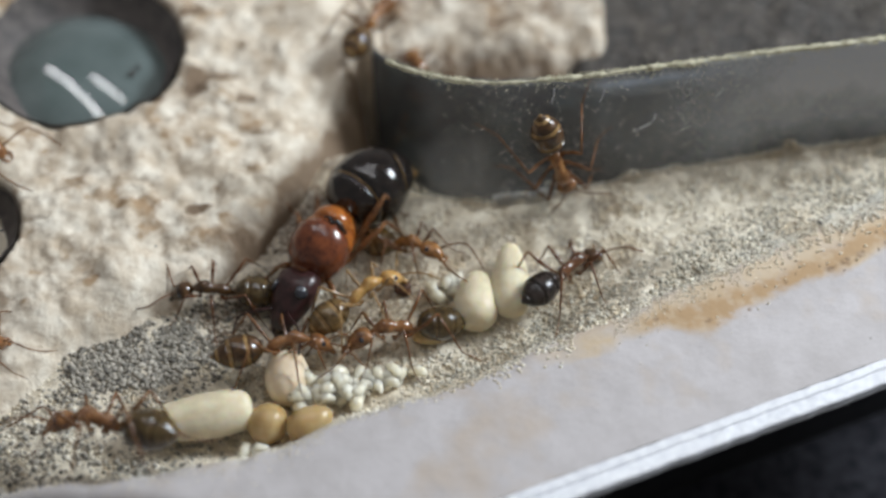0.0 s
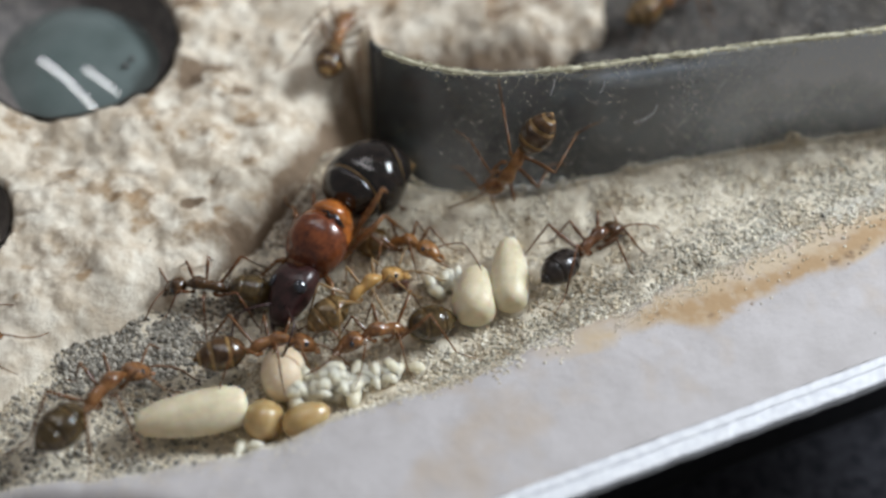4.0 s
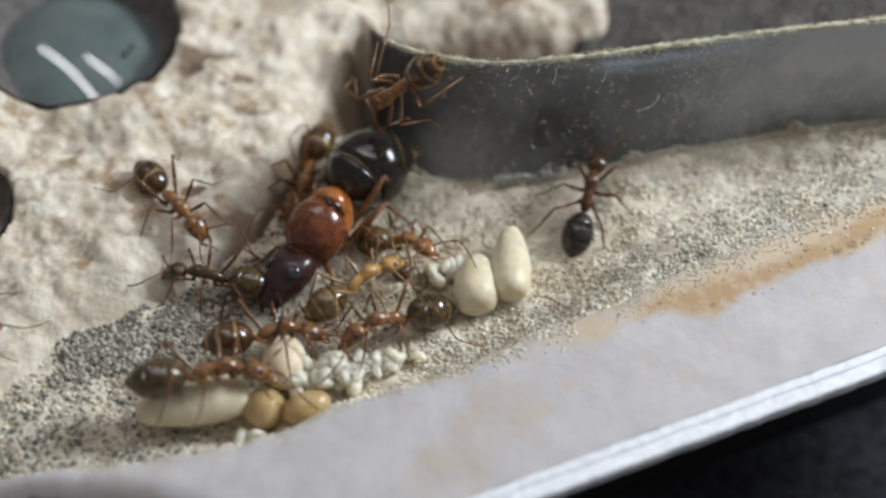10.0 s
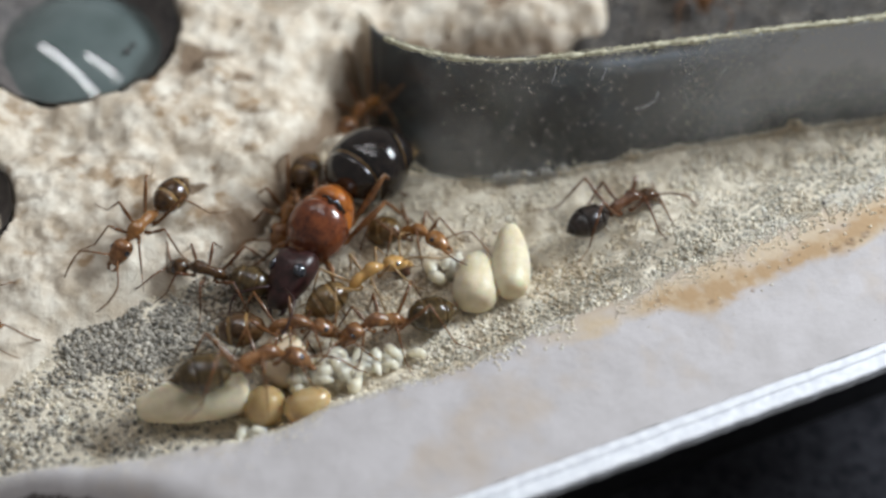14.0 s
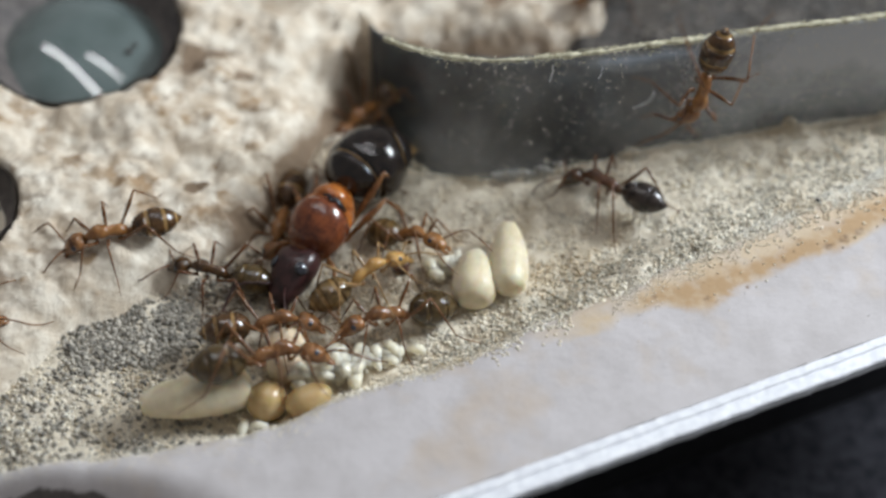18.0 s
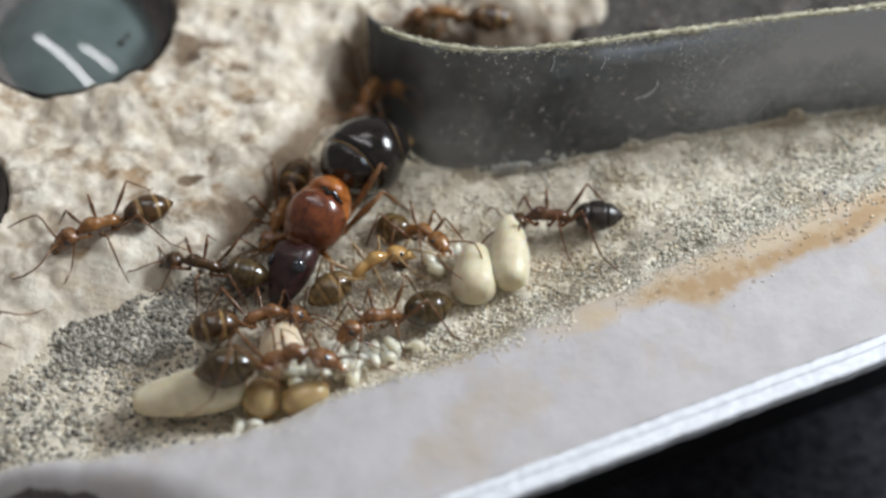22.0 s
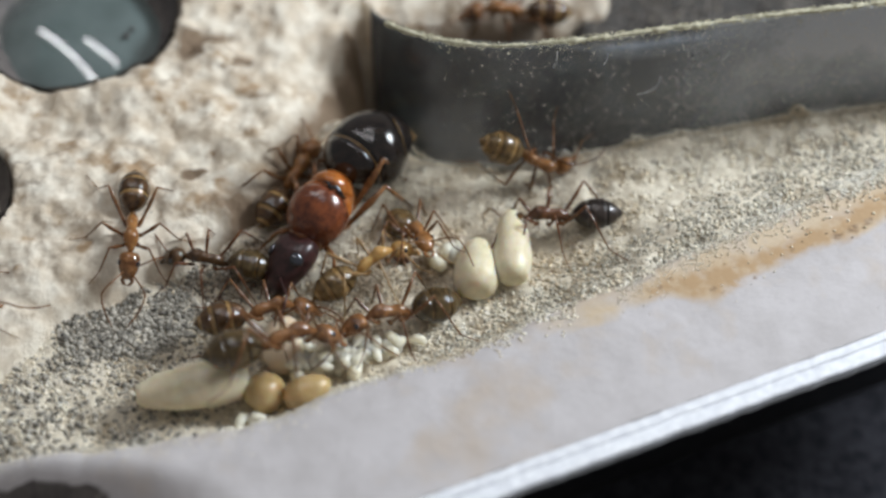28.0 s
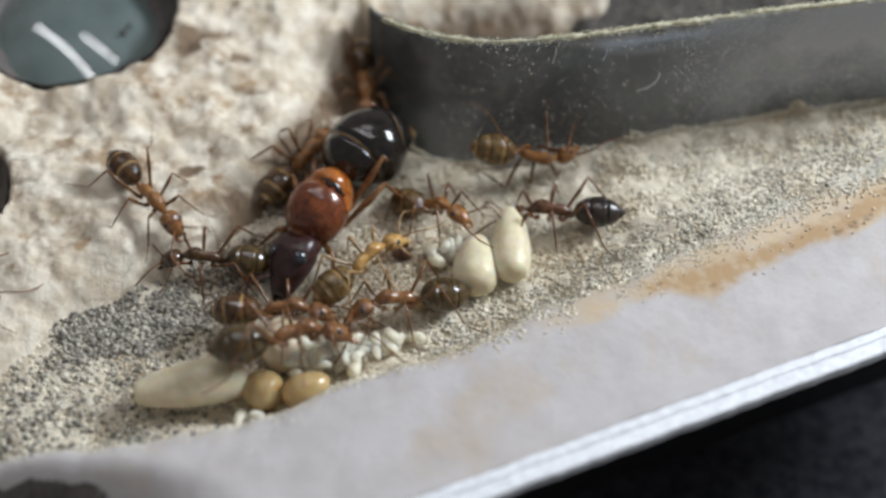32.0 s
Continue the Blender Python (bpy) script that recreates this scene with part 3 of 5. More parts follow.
def grains(name, mat, centres, small, big, seed, label, round_ones=False):
    """Crystals at the given places, joined into one heap."""
    rng = np.random.default_rng(seed)
    n = len(centres)
    size = small + (big - small) * rng.random(n) ** 2
    q = rng.normal(size=(n, 4))
    q /= np.linalg.norm(q, axis=1)[:, None]
    w, x, y, z = q.T
    turn = np.stack((1 - 2 * (y * y + z * z), 2 * (x * y - z * w), 2 * (x * z + y * w), 2 * (x * y + z * w), 1 - 2 * (x * x + z * z), 2 * (y * z - x * w),
                     2 * (x * z - y * w), 2 * (y * z + x * w), 1 - 2 * (x * x + y * y)), -1).reshape(n, 3, 3)
    solid, sides = (ICO, ICOF) if round_ones else (OCTA, OCTF)
    shape = solid[None] * rng.uniform(0.72, 1.28, (n, len(solid), 1)) * rng.uniform(0.75, 1.25, (n, 1, 3)) * size[:, None, None]
    verts = np.einsum("nij,nkj->nki", turn, shape) * np.array((1, 1, 0.85 if round_ones else 1)) + np.asarray(centres)[:, None, :]
    faces = (sides[None] + len(solid) * np.arange(n)[:, None, None]).reshape(-1, 3)
    data = bpy.data.meshes.new(name)
    data.from_pydata((verts.reshape(-1, 3) * MM).tolist(), [], faces.tolist())
    data.polygons.foreach_set("use_smooth", [True] * len(faces))
    data.materials.append(mat)
    return tagged(new(name, data), label, "grains", kind="stuff")


def strewn(n, box, seed, keep):
    rng = np.random.default_rng(seed)
    x, y = rng.uniform(box[0], box[1], n), rng.uniform(box[2], box[3], n)
    ok = rng.random(n) < keep(x, y)
    x, y = x[ok], y[ok]
    return np.stack((x, y, ground_z(x, y) + rng.uniform(-0.09, 0.03, len(x))), -1)


def on_sand(x, y):
    return (sand_z(x, y) > plaster_z(x, y) - 0.1) & (y > rim_in(x) - 0.4) & (sand_z(x, y) > rim_z(x, y) - 0.25) & (y < wall_y(x))


def grey_patch(x, y):
    u, v = (x + 16.6) * 0.96 + (y + 8.2) * 0.26, -(x + 16.6) * 0.26 + (y + 8.2) * 0.96
    return rise(1.15, 0.75, np.hypot(u / 3.9, v / 2.1) + 0.15 * grainy(x, y, 1.2, 20)) * rise(4.4, 2.6, y - plaster_edge(x))


# Brown ground beside the queen: soil, with her shade put into its colour.
def brown_patch(x, y):
    u, v = (x + 11.2) * 0.80 + (y + 4.4) * 0.60, -(x + 11.2) * 0.60 + (y + 4.4) * 0.80
    p, q = (x + 7.4) * 0.45 + (y - 4.2) * 0.89, -(x + 7.4) * 0.89 + (y - 4.2) * 0.45
    lump = 0.18 * grainy(x, y, 1.1, 27)
    return np.maximum(rise(1.2, 0.7, np.hypot(u / 3.6, v / 1.7) + lump), rise(1.2, 0.7, np.hypot(p / 5.5, q / 1.9) + lump) * (y < wall_y(x) - 0.1) * (sand_z(x, y) > plaster_z(x, y)))


def brood_patch(x, y):
    u, v = (x + 4.4) * 0.75 + (y + 5.6) * 0.66, -(x + 4.4) * 0.66 + (y + 5.6) * 0.75
    lump = 0.22 * grainy(x, y, 1.5, 28)
    # the second ellipse darkens shaded sand by the right-hand pupae, besides damp
    return np.maximum(rise(1.15, 0.6, np.hypot(u / 8.6, v / 3.7) + lump), rise(1.15, 0.5, np.hypot((x - 6.0) / 3.4, (y + 4.2) / 1.9) + lump))


def left_field(x, y):
    return (x < -9) * rise(-9, -15, x + 0.2 * grainy(x, y, 1.5, 21)) * rise(3.2, 1.2, y - plaster_edge(x)) * (y > rim_in(x))


grains("quartz_grains", GRAIN_PALE, strewn(92000, (-26, 32, -17, 9), 1, lambda x, y: on_sand(x, y) * (0.95 - 0.88 * grey_patch(x, y)) * (1 - 0.6 * brood_patch(x, y))), 0.055, 0.15, 1, "pale translucent sand grains on the chamber floor", True)
grains("grey_grains", GRAIN_GREY, strewn(21000, (-27, -8, -17, -3), 2, lambda x, y: np.clip(0.95 * grey_patch(x, y) + 0.17 * left_field(x, y), 0, 1) * on_sand(x, y)) + np.array((0, 0, 0.06)), 0.08, 0.18, 2, "loose dark grey sand grains in a patch", True)
GRAIN_BROWN = material("brown_grain", (0.10, 0.074, 0.05), (0.28, 0.21, 0.15), 0.3, 0.6, vary=0.5)
GRAIN_OLIVE = material("olive_grain", (0.34, 0.31, 0.245), (0.53, 0.495, 0.41), 0.3, 0.5, vary=0.3)
# darker band in the trough by the rim: damp sand plus shade, as colour
grains("olive_grains", GRAIN_OLIVE, strewn(30000, (-2, 30, -12, 8), 17, lambda x, y: 0.75 * on_sand(x, y) * rise(1.0, 0.2, np.abs(y - rim_in(x) - 1.7 + 0.8 * grainy(x, y, 1.8, 74)) / 2.3) * rise(-2, 4, x))+ np.array((0, 0, 0.05)), 0.06, 0.14, 17, "olive-grey grains along the rim, damp and painted trough shade", True)
GRAIN_DAMP_SHADE = material("damp_shade_amber_grain", (0.40, 0.31, 0.20), (0.64, 0.54, 0.40), 0.3, 0.4, vary=0.3, deep=0.6, glow_radius=0.14, scatter=(1.0, 0.9, 0.75))
grains("damp_shade_grains", GRAIN_DAMP_SHADE, strewn(32000, (-14, 10, -13, 2), 19, lambda x, y: 0.8 * brood_patch(x, y) * on_sand(x, y)), 0.07, 0.15, 19, "amber sand grains round the brood, damp and painted shade", True)
# these grains darken the shaded ground by colour
grains("brown_grains", GRAIN_BROWN, strewn(28000, (-17, -3, -10, 9), 12, lambda x, y: 0.95 * brown_patch(x, y)), 0.06, 0.15, 12, "loose brown grains for soil and painted shade beside the queen", True)
grains("black_grains", GRAIN_DARK, strewn(2600, (-27, 32, -18, 9), 3, lambda x, y: 0.13 * left_field(x, y) + 0.2 * grey_patch(x, y) + 0.12 * on_sand(x, y) * rise(5, 10, x) * rise(2.6, 0.3, y - rim_in(x)) + 0.012 * on_sand(x, y) + 0.03 * ((x < -15) & (y < 1) & (y > plaster_edge(x)))) + np.array((0, 0, 0.05)), 0.05, 0.19, 3, "scattered black sand grains", True)


def wall_crust(n, seed):
    rng = np.random.default_rng(seed)
    x = rng.uniform(-3.2, 34, n)
    x = x[rng.random(n) < 0.35 + 0.65 * (grainy(x, 0, 2.2, 22) > -0.1)]
    y = wall_y(x) + rng.uniform(-0.05, 0.5, len(x))
    hang = np.where(y < wall_y(x) + 0.12, 0.45 * rng.random(len(x)) ** 2 * (0.4 + (grainy(x, 0, 1.1, 34) > 0)), 0)
    return np.stack((x, y, 10.02 + 0.05 * rng.random(len(x)) - hang), -1)


def wall_flecks(n, seed, low, x0=0):
    rng = np.random.default_rng(seed)
    x = rng.uniform(x0, 34, n)
    z = ground_z(x, wall_y(x) - 0.3) + np.abs(rng.normal(size=n)) * 0.45 if low else rng.uniform(1, 9.9, n)
    return np.stack((x, wall_y(x) - 0.03, z), -1)


GRAIN_TAN = material("tan_crust", (0.37, 0.34, 0.225), (0.69, 0.65, 0.49), 0.3, 0.8, vary=0.3)
grains("crust_grains", GRAIN_TAN, wall_crust(4200, 4), 0.02, 0.07, 4, "tan crust of grains along the clear wall's top edge")


def crust_strip():
    """The thin uneven crust that lies on the clear wall's top edge."""
    bm = bmesh.new()
    xs = np.arange(-3.2, 36, 0.12)
    tube(bm, [(x, float(wall_y(x)) + 0.22 + 0.06 * float(grainy(x, 0, 0.7, 61)), 10.0) for x in xs], [0.14 + 0.07 * float(grainy(x, 5, 0.35, 62)) + 0.05 * float(grainy(x, 9, 1.7, 63)) for x in xs], 7)
    return tagged(part("trim_crust", bm, GRAIN_TAN), "thin pale tan crust on the clear wall's edge", "crust", kind="structure")


crust_strip()
grains("wall_dust", GRAIN_PALE, np.concatenate((wall_flecks(1100, 5, True), wall_flecks(2600, 6, False), wall_flecks(3600, 8, False, 13))), 0.006, 0.045, 5, "white flecks of dust sticking to the clear wall")


def wall_crumbs(n, seed):
    """Crumbs of sand that climb the foot of the clear wall in small drifts."""
    rng = np.random.default_rng(seed)
    x = rng.uniform(-3, 32, n)
    high = 0.3 + 1.3 * np.clip(grainy(x, 0, 1.0, 51), 0, 1) ** 1.5 + 1.2 * rise(0.6, 0.1, np.abs(grainy(x, 4, 0.5, 52))) * rise(3.5, 1.5, np.abs(x - 5.5))
    return np.stack((x, wall_y(x) - 0.05 - 0.2 * rng.random(n), ground_z(x, wall_y(x) - 0.3) - 0.05 + high * rng.random(n) ** 1.4), -1)


grains("wall_crumbs", GRAIN_PALE, wall_crumbs(1900, 9), 0.05, 0.18, 9, "pale crumbs of sand drifted against the clear wall", True)


def rim_flecks(n, seed):
    rng = np.random.default_rng(seed)
    x = rng.uniform(9, 30, n)
    y = rim_in(x) + 0.3 - np.abs(rng.normal(size=n)) * np.where(rng.random(n) < 0.93, 0.75, 1.6)
    return np.stack((x, y, ground_z(x, y) + 0.03), -1)


def shoulder(n, seed):
    """Sand spilt over the rim's soft shoulder, thinning out towards its top."""
    rng = np.random.default_rng(seed)
    x = rng.uniform(-22, 7, n)
    y = rim_in(x) + 0.55 - 0.38 * np.abs(rng.normal(size=n)) * (1 + (grainy(x, 0, 1.6, 33) > 0.1))
    return np.stack((x, y, ground_z(x, y) - 0.02), -1)


def wall_crystals(n, seed):
    """Clear crystals heaped at the clear wall's foot."""
    rng = np.random.default_rng(seed)
    x = rng.choice(np.array((3.4, 4.0, 4.3, 5.2, 6.0, 6.3, 7.1)), n) + rng.normal(size=n) * 0.22
    return np.stack((x, wall_y(x) - 0.12 - 0.15 * rng.random(n), ground_z(x, wall_y(x) - 0.4) + 0.95 * rng.random(n) ** 1.3), -1)


GRAIN_CLEAR = material("clear_crystal", (0.80, 0.79, 0.75), (0.93, 0.92, 0.89), 0.3, 0.15, through_light=0.45, deep=0.3, glow_radius=0.2, scatter=(1, 1, 1))
grains("wall_crystals", GRAIN_CLEAR, wall_crystals(130, 23), 0.07, 0.17, 23, "clear white crystals heaped at the clear wall's foot", True)
grains("shoulder_grains", GRAIN_PALE, shoulder(2600, 22), 0.04, 0.12, 22, "pale sand spilt on the rim's shoulder", True)
grains("rim_specks", GRAIN_BROWN, strewn(420, (-8, 34, -16, 8), 15, lambda x, y: 0.5 * (y < rim_in(x) - 0.6) * (y > rim_out(x) + 0.4)), 0.01, 0.045, 15, "tiny brown specks of dirt on the rim")
grains("rim_soil", GRAIN_BROWN, rim_flecks(420, 14) + np.array((0, -0.5, 0)), 0.02, 0.11, 14, "brown soil grains along the rim's inner edge")
grains("rim_grains", GRAIN_PALE, rim_flecks(3200, 7), 0.04, 0.16, 7, "pale grains crumbling along the rim's inner edge", True)


def on_ledge(n, seed):
    """Soil strewn over the dark ledge behind the clear wall."""
    rng = np.random.default_rng(seed)
    x, y = rng.uniform(9, 44, n), rng.uniform(14, 34, n)
    ok = (y - wall_y(x) > 9.4) & (rng.random(n) < 0.4 + 0.6 * (grainy(x, y, 2.4, 30) > 0))
    x, y = x[ok], y[ok]
    return np.stack((x, y, 1.6 - 3 * rise(9.5, 6.5, x) + 0.3 * grainy(x, y, 2.0, 25) + 0.12 * grainy(x, y, 0.7, 26)), -1)


GRAIN_SOIL = material("mixed_soil_grain", (0.05, 0.044, 0.038), (0.24, 0.205, 0.17), 0.3, 0.35, vary=0.8)
grains("soil_grains", GRAIN_SOIL, on_ledge(15000, 21), 0.05, 0.15, 21, "dark glinting soil grains on the ledge", True)


# ---- brood ----
def pupa(p0, p1, r, mat, label, taper=0.0, blunt=0.42, name="pupa"):
    bm = bmesh.new()
    p0, p1 = Vector(p0), Vector(p1)
    long = (p1 - p0).length
    secs = egg_secs(-long / 2, long / 2, r, r * 0.96, 0, blunt, taper, 18)
    rng = random.Random(int(p0.x * 100))
    secs = [(x, y + rng.uniform(-0.02, 0.02), z + rng.uniform(-0.02, 0.02), a, b) for x, y, z, a, b in secs]
    loft(bm, secs, 28)
    ob = part(name, bm, mat)
    ob.matrix_world = Matrix.Translation((p0 + p1) / 2 * MM) @ (p1 - p0).to_track_quat("X", "Z").to_matrix().to_4x4()
    return tagged(ob, label, "ant pupa" if name == "pupa" else "ant larva", "brood pile")


def rest(x, y, r):
    return (x, y, float(ground_z(x, y)) + r)


pupa(rest(-15.5, -13.0, 1.05), rest(-9.9, -11.8, 1.3), 1.18, PUPA, "long smooth ivory pupa lying on sand", 0.42, 0.24)


pupa(rest(3.85, -1.0, 1.2), rest(3.75, -5.8, 1.0), 1.06, PUPA, "ivory pupa tapering to a blunt tip", 0.5, 0.27)
pupa(rest(2.0, -2.8, 1.0), rest(1.75, -6.5, 1.0), 1.22, PUPA, "plump ivory pupa leaning on another pupa", 0.5, 0.32)
pupa(rest(-8.5, -8.0, 1.0), rest(-8.1, -11.3, 0.9), 1.18, PUPA_TAN, "pinkish tan pupa behind the larvae", 0.1, 0.45)
pupa(rest(-10.1, -12.2, 0.95), rest(-8.1, -12.9, 0.95), 1.1, LARVA, "plump amber larva, half translucent", 0.1, 0.5, "larva")
pupa(rest(-8.0, -13.2, 0.85), rest(-5.7, -12.2, 0.85), 0.86, LARVA, "glossy amber larva with a wet highlight", -0.3, 0.5, "larva")


def small_larva():
    """A bean-shaped larva with ringed segments."""
    bm = bmesh.new()
    secs = []
    for i in range(15):
        u = i / 14
        r = max(0.05, (4 * u * (1 - u)) ** 0.45) * (1 + 0.03 * math.cos(u * 2 * math.pi * 5))
        secs.append((-0.68 + 1.36 * u, 0, 0.22 * math.sin(u * math.pi), 0.34 * r * (1.25 - 0.6 * u), 0.33 * r * (1.25 - 0.6 * u)))
    loft(bm, secs, 12)
    return tagged(part("larva", bm, EGG), "tiny milky white larva in a heap", "ant larva", "small larvae")


def larvae():
    rng = random.Random(5)
    first = small_larva()
    done = False
    for x0, y0, sx, sy, n, base in ((-6.3, -10.5, 1.9, 0.85, 40, 1.1), (-4.1, -9.9, 1.3, 0.8, 26, 0.6), (-2.6, -9.2, 1.0, 0.4, 6, 0.3), (0.3, -3.3, 0.8, 0.7, 12, 0.5), (-9.7, -13.9, 0.5, 0.3, 3, 0.25)):
        for i in range(n):
            x, y = x0 + rng.gauss(0, 0.55) * sx, y0 + rng.gauss(0, 0.55) * sy
            s = rng.uniform(0.65, 1.2)
            z = float(ground_z(x, y)) + rng.uniform(0.2, base)
            m = pose(x * MM, y * MM, z * MM, rng.uniform(-25, 25), rng.uniform(-35, 35), rng.uniform(0, 360)) @ Matrix.Diagonal((s, s, s, 1))
            if not done:
                first.matrix_basis, done = m, True
            else:
                copy_thing(first, Matrix.LocRotScale(m.translation, m.to_quaternion(), None)).scale = (s, s, s)


larvae()

pupa(rest(-1.7, -6.95, 0.45), rest(0.4, -6.6, 0.45), 0.5, LARVA, "slender amber larva under a worker's gaster", 0.2, 0.45, "larva")


def food_scrap():
    """A crumpled scrap of insect shell with two broken legs on it."""
    rng = random.Random(9)
    bm = bmesh.new()
    bmesh.ops.create_icosphere(bm, subdivisions=3, radius=0.5)
    for v in bm.verts:
        v.co *= 1 + 0.55 * noise.noise(v.co * 3.1) + 0.3 * noise.noise(v.co * 7.0)
        v.co.z *= 0.75
    ob = part("food_scrap", bm, SCRAP)
    ob.location = (-2.2 * MM, -3.35 * MM, float(ground_z(-2.2, -3.35) + 0.4) * MM)
    for k in range(3):
        a = rng.uniform(0, 6.28)
        end = Vector((math.cos(a), math.sin(a), rng.uniform(-0.1, 0.5)))
        part("broken_leg", tube(bmesh.new(), [end * 0.3, end * 0.62 + Vector((0, 0, 0.12)), end * 0.85], [0.05, 0.04, 0.025], 6), SCRAP, ob)
    return tagged(ob, "crumpled dark brown scrap of insect shell among the brood", "food scrap")


SCRAP = material("brown_shell_scrap", (0.045, 0.018, 0.010), (0.15, 0.062, 0.030), 0.3, 0.4, 0.03, 0.15, coat=0.2)
food_scrap()

# ---- ants ----
MADE = {}


def made(key, mat, build):
    """One mesh for all the like parts of a kind of ant."""
    if key not in MADE:
        bm = build()
        bmesh.ops.recalc_face_normals(bm, faces=bm.faces)
        bmesh.ops.scale(bm, vec=(MM, MM, MM), verts=bm.verts)
        for f in bm.faces:
            f.smooth = True
        data = bpy.data.meshes.new(key[1])
        bm.to_mesh(data)
        bm.free()
        data.materials.append(mat)
        MADE[key] = data
    return MADE[key]


def at(ob, x, y, z, rx=0, ry=0, rz=0):
    ob.matrix_basis = pose(x * MM, y * MM, z * MM, rx, ry, rz)
    return ob


def gaster_radius(u):
    return max(0.03, (4 * u * (1 - u)) ** (0.5 + 0.45 * u)) * (1.14 - 0.18 * u)


def belly(g0, g1, hy, hz, u0, u1, fat, flare):
    """Sections of the gaster between two shares of its length, from its front (u = 0) to its tip."""
    out = []
    for i in range(9):
        u = u0 + (u1 - u0) * i / 8
        v = 0.5 - 0.5 * math.cos(math.pi * min(max(u, 0.004), 0.996))
        r = gaster_radius(v) * (fat + flare * i / 8)
        out.append((g0 + (g1 - g0) * v, 0, 0, hy * r, hz * r))
    return out


def curled(bm, g0, g1, curl):
    """Bends a gaster sideways along its length, by curl radians from front to tip."""
    if curl:
        reach = abs(g1 - g0)
        for v in bm.verts:
            turn = curl * (g0 - v.co.x) / reach
            out = v.co.y
            v.co.x = g0 - reach / curl * math.sin(turn) + out * math.sin(turn)
            v.co.y = reach / curl * (1 - math.cos(turn)) + out * math.cos(turn)
    return bm


WORKER = dict(gaster=(-0.1, -2.85, 0.9, 0.86), gaster_at=(-1.0, 1.22, -4), thorax=[(-1.0, 0.92, 0.11, 0.11), (-0.9, 1.05, 0.24, 0.25), (-0.6, 1.24, 0.30, 0.35), (-0.25, 1.33, 0.30, 0.34), (-0.02, 1.33, 0.26, 0.30),
              (0.15, 1.4, 0.30, 0.33), (0.45, 1.5, 0.40, 0.39), (0.75, 1.49, 0.39, 0.35), (1.0, 1.4, 0.29, 0.26), (1.2, 1.3, 0.17, 0.16), (1.35, 1.25, 0.10, 0.11)],
              neck=(1.3, 0, 1.25), nod=26, head=(1.42, 0.55, 0.45), eye=(0.60, 0.45, 0.22, 0.145), coxa=((0.72, 0.24, 1.08), (0.2, 0.25, 0.98), (-0.35, 0.25, 0.98)),
              leg=(1.0, 1.12, 1.65), thick=0.84, feeler=1.3, az=(48, 97, 146), rise=(0.85, 1.0, 0.92), roll=0)
SLIM = dict(WORKER, gaster=(-0.1, -2.75, 0.78, 0.75))
QUEEN = dict(gaster=(-0.1, -5.9, 2.25, 2.1), gaster_at=(-1.95, 2.5, -2), gaster_turn=1, curl=0.95, cuts=(0.0, 0.32, 0.66, 0.84, 1.0), thorax=[(-2.2, 1.7, 0.4, 0.5), (-1.9, 2.0, 0.95, 1.0), (-1.2, 2.3, 1.35, 1.3), (-0.3, 2.45, 1.6, 1.45), (0.7, 2.45, 1.7, 1.45), (1.4, 2.3, 1.5, 1.3), (1.9, 2.05, 1.1, 1.05), (2.3, 1.9, 0.6, 0.6)],
             neck=(2.4, 0, 2.15), nod=15, head=(3.5, 1.26, 0.98), eye=(1.35, 0.93, 0.72, 0.4), coxa=((1.5, 0.9, 1.2), (0.2, 1.1, 1.1), (-1.0, 1.0, 1.2)),
             leg=(1.55, 2.6, 2.4), thick=1.75, feeler=1.75, az=(48, 136, 152), rise=(0.78, 1.0, 1.22), far=0.45, roll=24)


def head_mesh(long, hy, hz):
    bm = bmesh.new()
    loft(bm, [(0.0, 0, 0, hy * 0.25, hz * 0.3), (long * 0.05, 0, 0, hy * 0.72, hz * 0.7), (long * 0.18, 0, 0.02, hy * 0.95, hz * 0.94), (long * 0.4, 0, 0.03, hy * 1.0, hz), (long * 0.62, 0, 0, hy * 0.9, hz * 0.9),
              (long * 0.8, 0, -0.05 * hz, hy * 0.72, hz * 0.68), (long * 0.92, 0, -0.1 * hz, hy * 0.52, hz * 0.45), (long, 0, -0.14 * hz, hy * 0.28, hz * 0.22)], 22)
    return bm


def queen_head(long, hy, hz):
    """A broad heart-shaped head with a flat front that narrows to the jaws."""
    bm = bmesh.new()
    secs = ((0.0, 0.35, 0.3, 0.0), (0.04, 0.78, 0.62, 0.02), (0.14, 0.98, 0.9, 0.05), (0.3, 1.0, 1.0, 0.05), (0.5, 0.9, 0.92, 0.0), (0.68, 0.74, 0.76, -0.04), (0.84, 0.58, 0.55, -0.1), (0.95, 0.46, 0.36, -0.14), (1.0, 0.3, 0.2, -0.16))
    loops = []
    for u, a, b, z in secs:
        loop = []
        for i in range(28):
            k = 2 * math.pi * i / 28
            c, s = math.cos(k), math.sin(k)
            c, s = math.copysign(abs(c) ** 0.75, c), math.copysign(abs(s) ** 0.75, s)
            loop.append(Vector((long * u - 0.10 * long * (u < 0.2) * (abs(c) - 0.5), hy * a * c, hz * (b * s + z))))
        loops.append(loop)
    return rings(bm, loops)


def limb(points, radii, n=7):
    return tube(bmesh.new(), points, radii, n)


def oval(rx, ry, rz):
    bm = bmesh.new()
    bmesh.ops.create_uvsphere(bm, u_segments=14, v_segments=9, radius=1)
    bmesh.ops.scale(bm, vec=(rx, ry, rz), verts=bm.verts)
    return bm


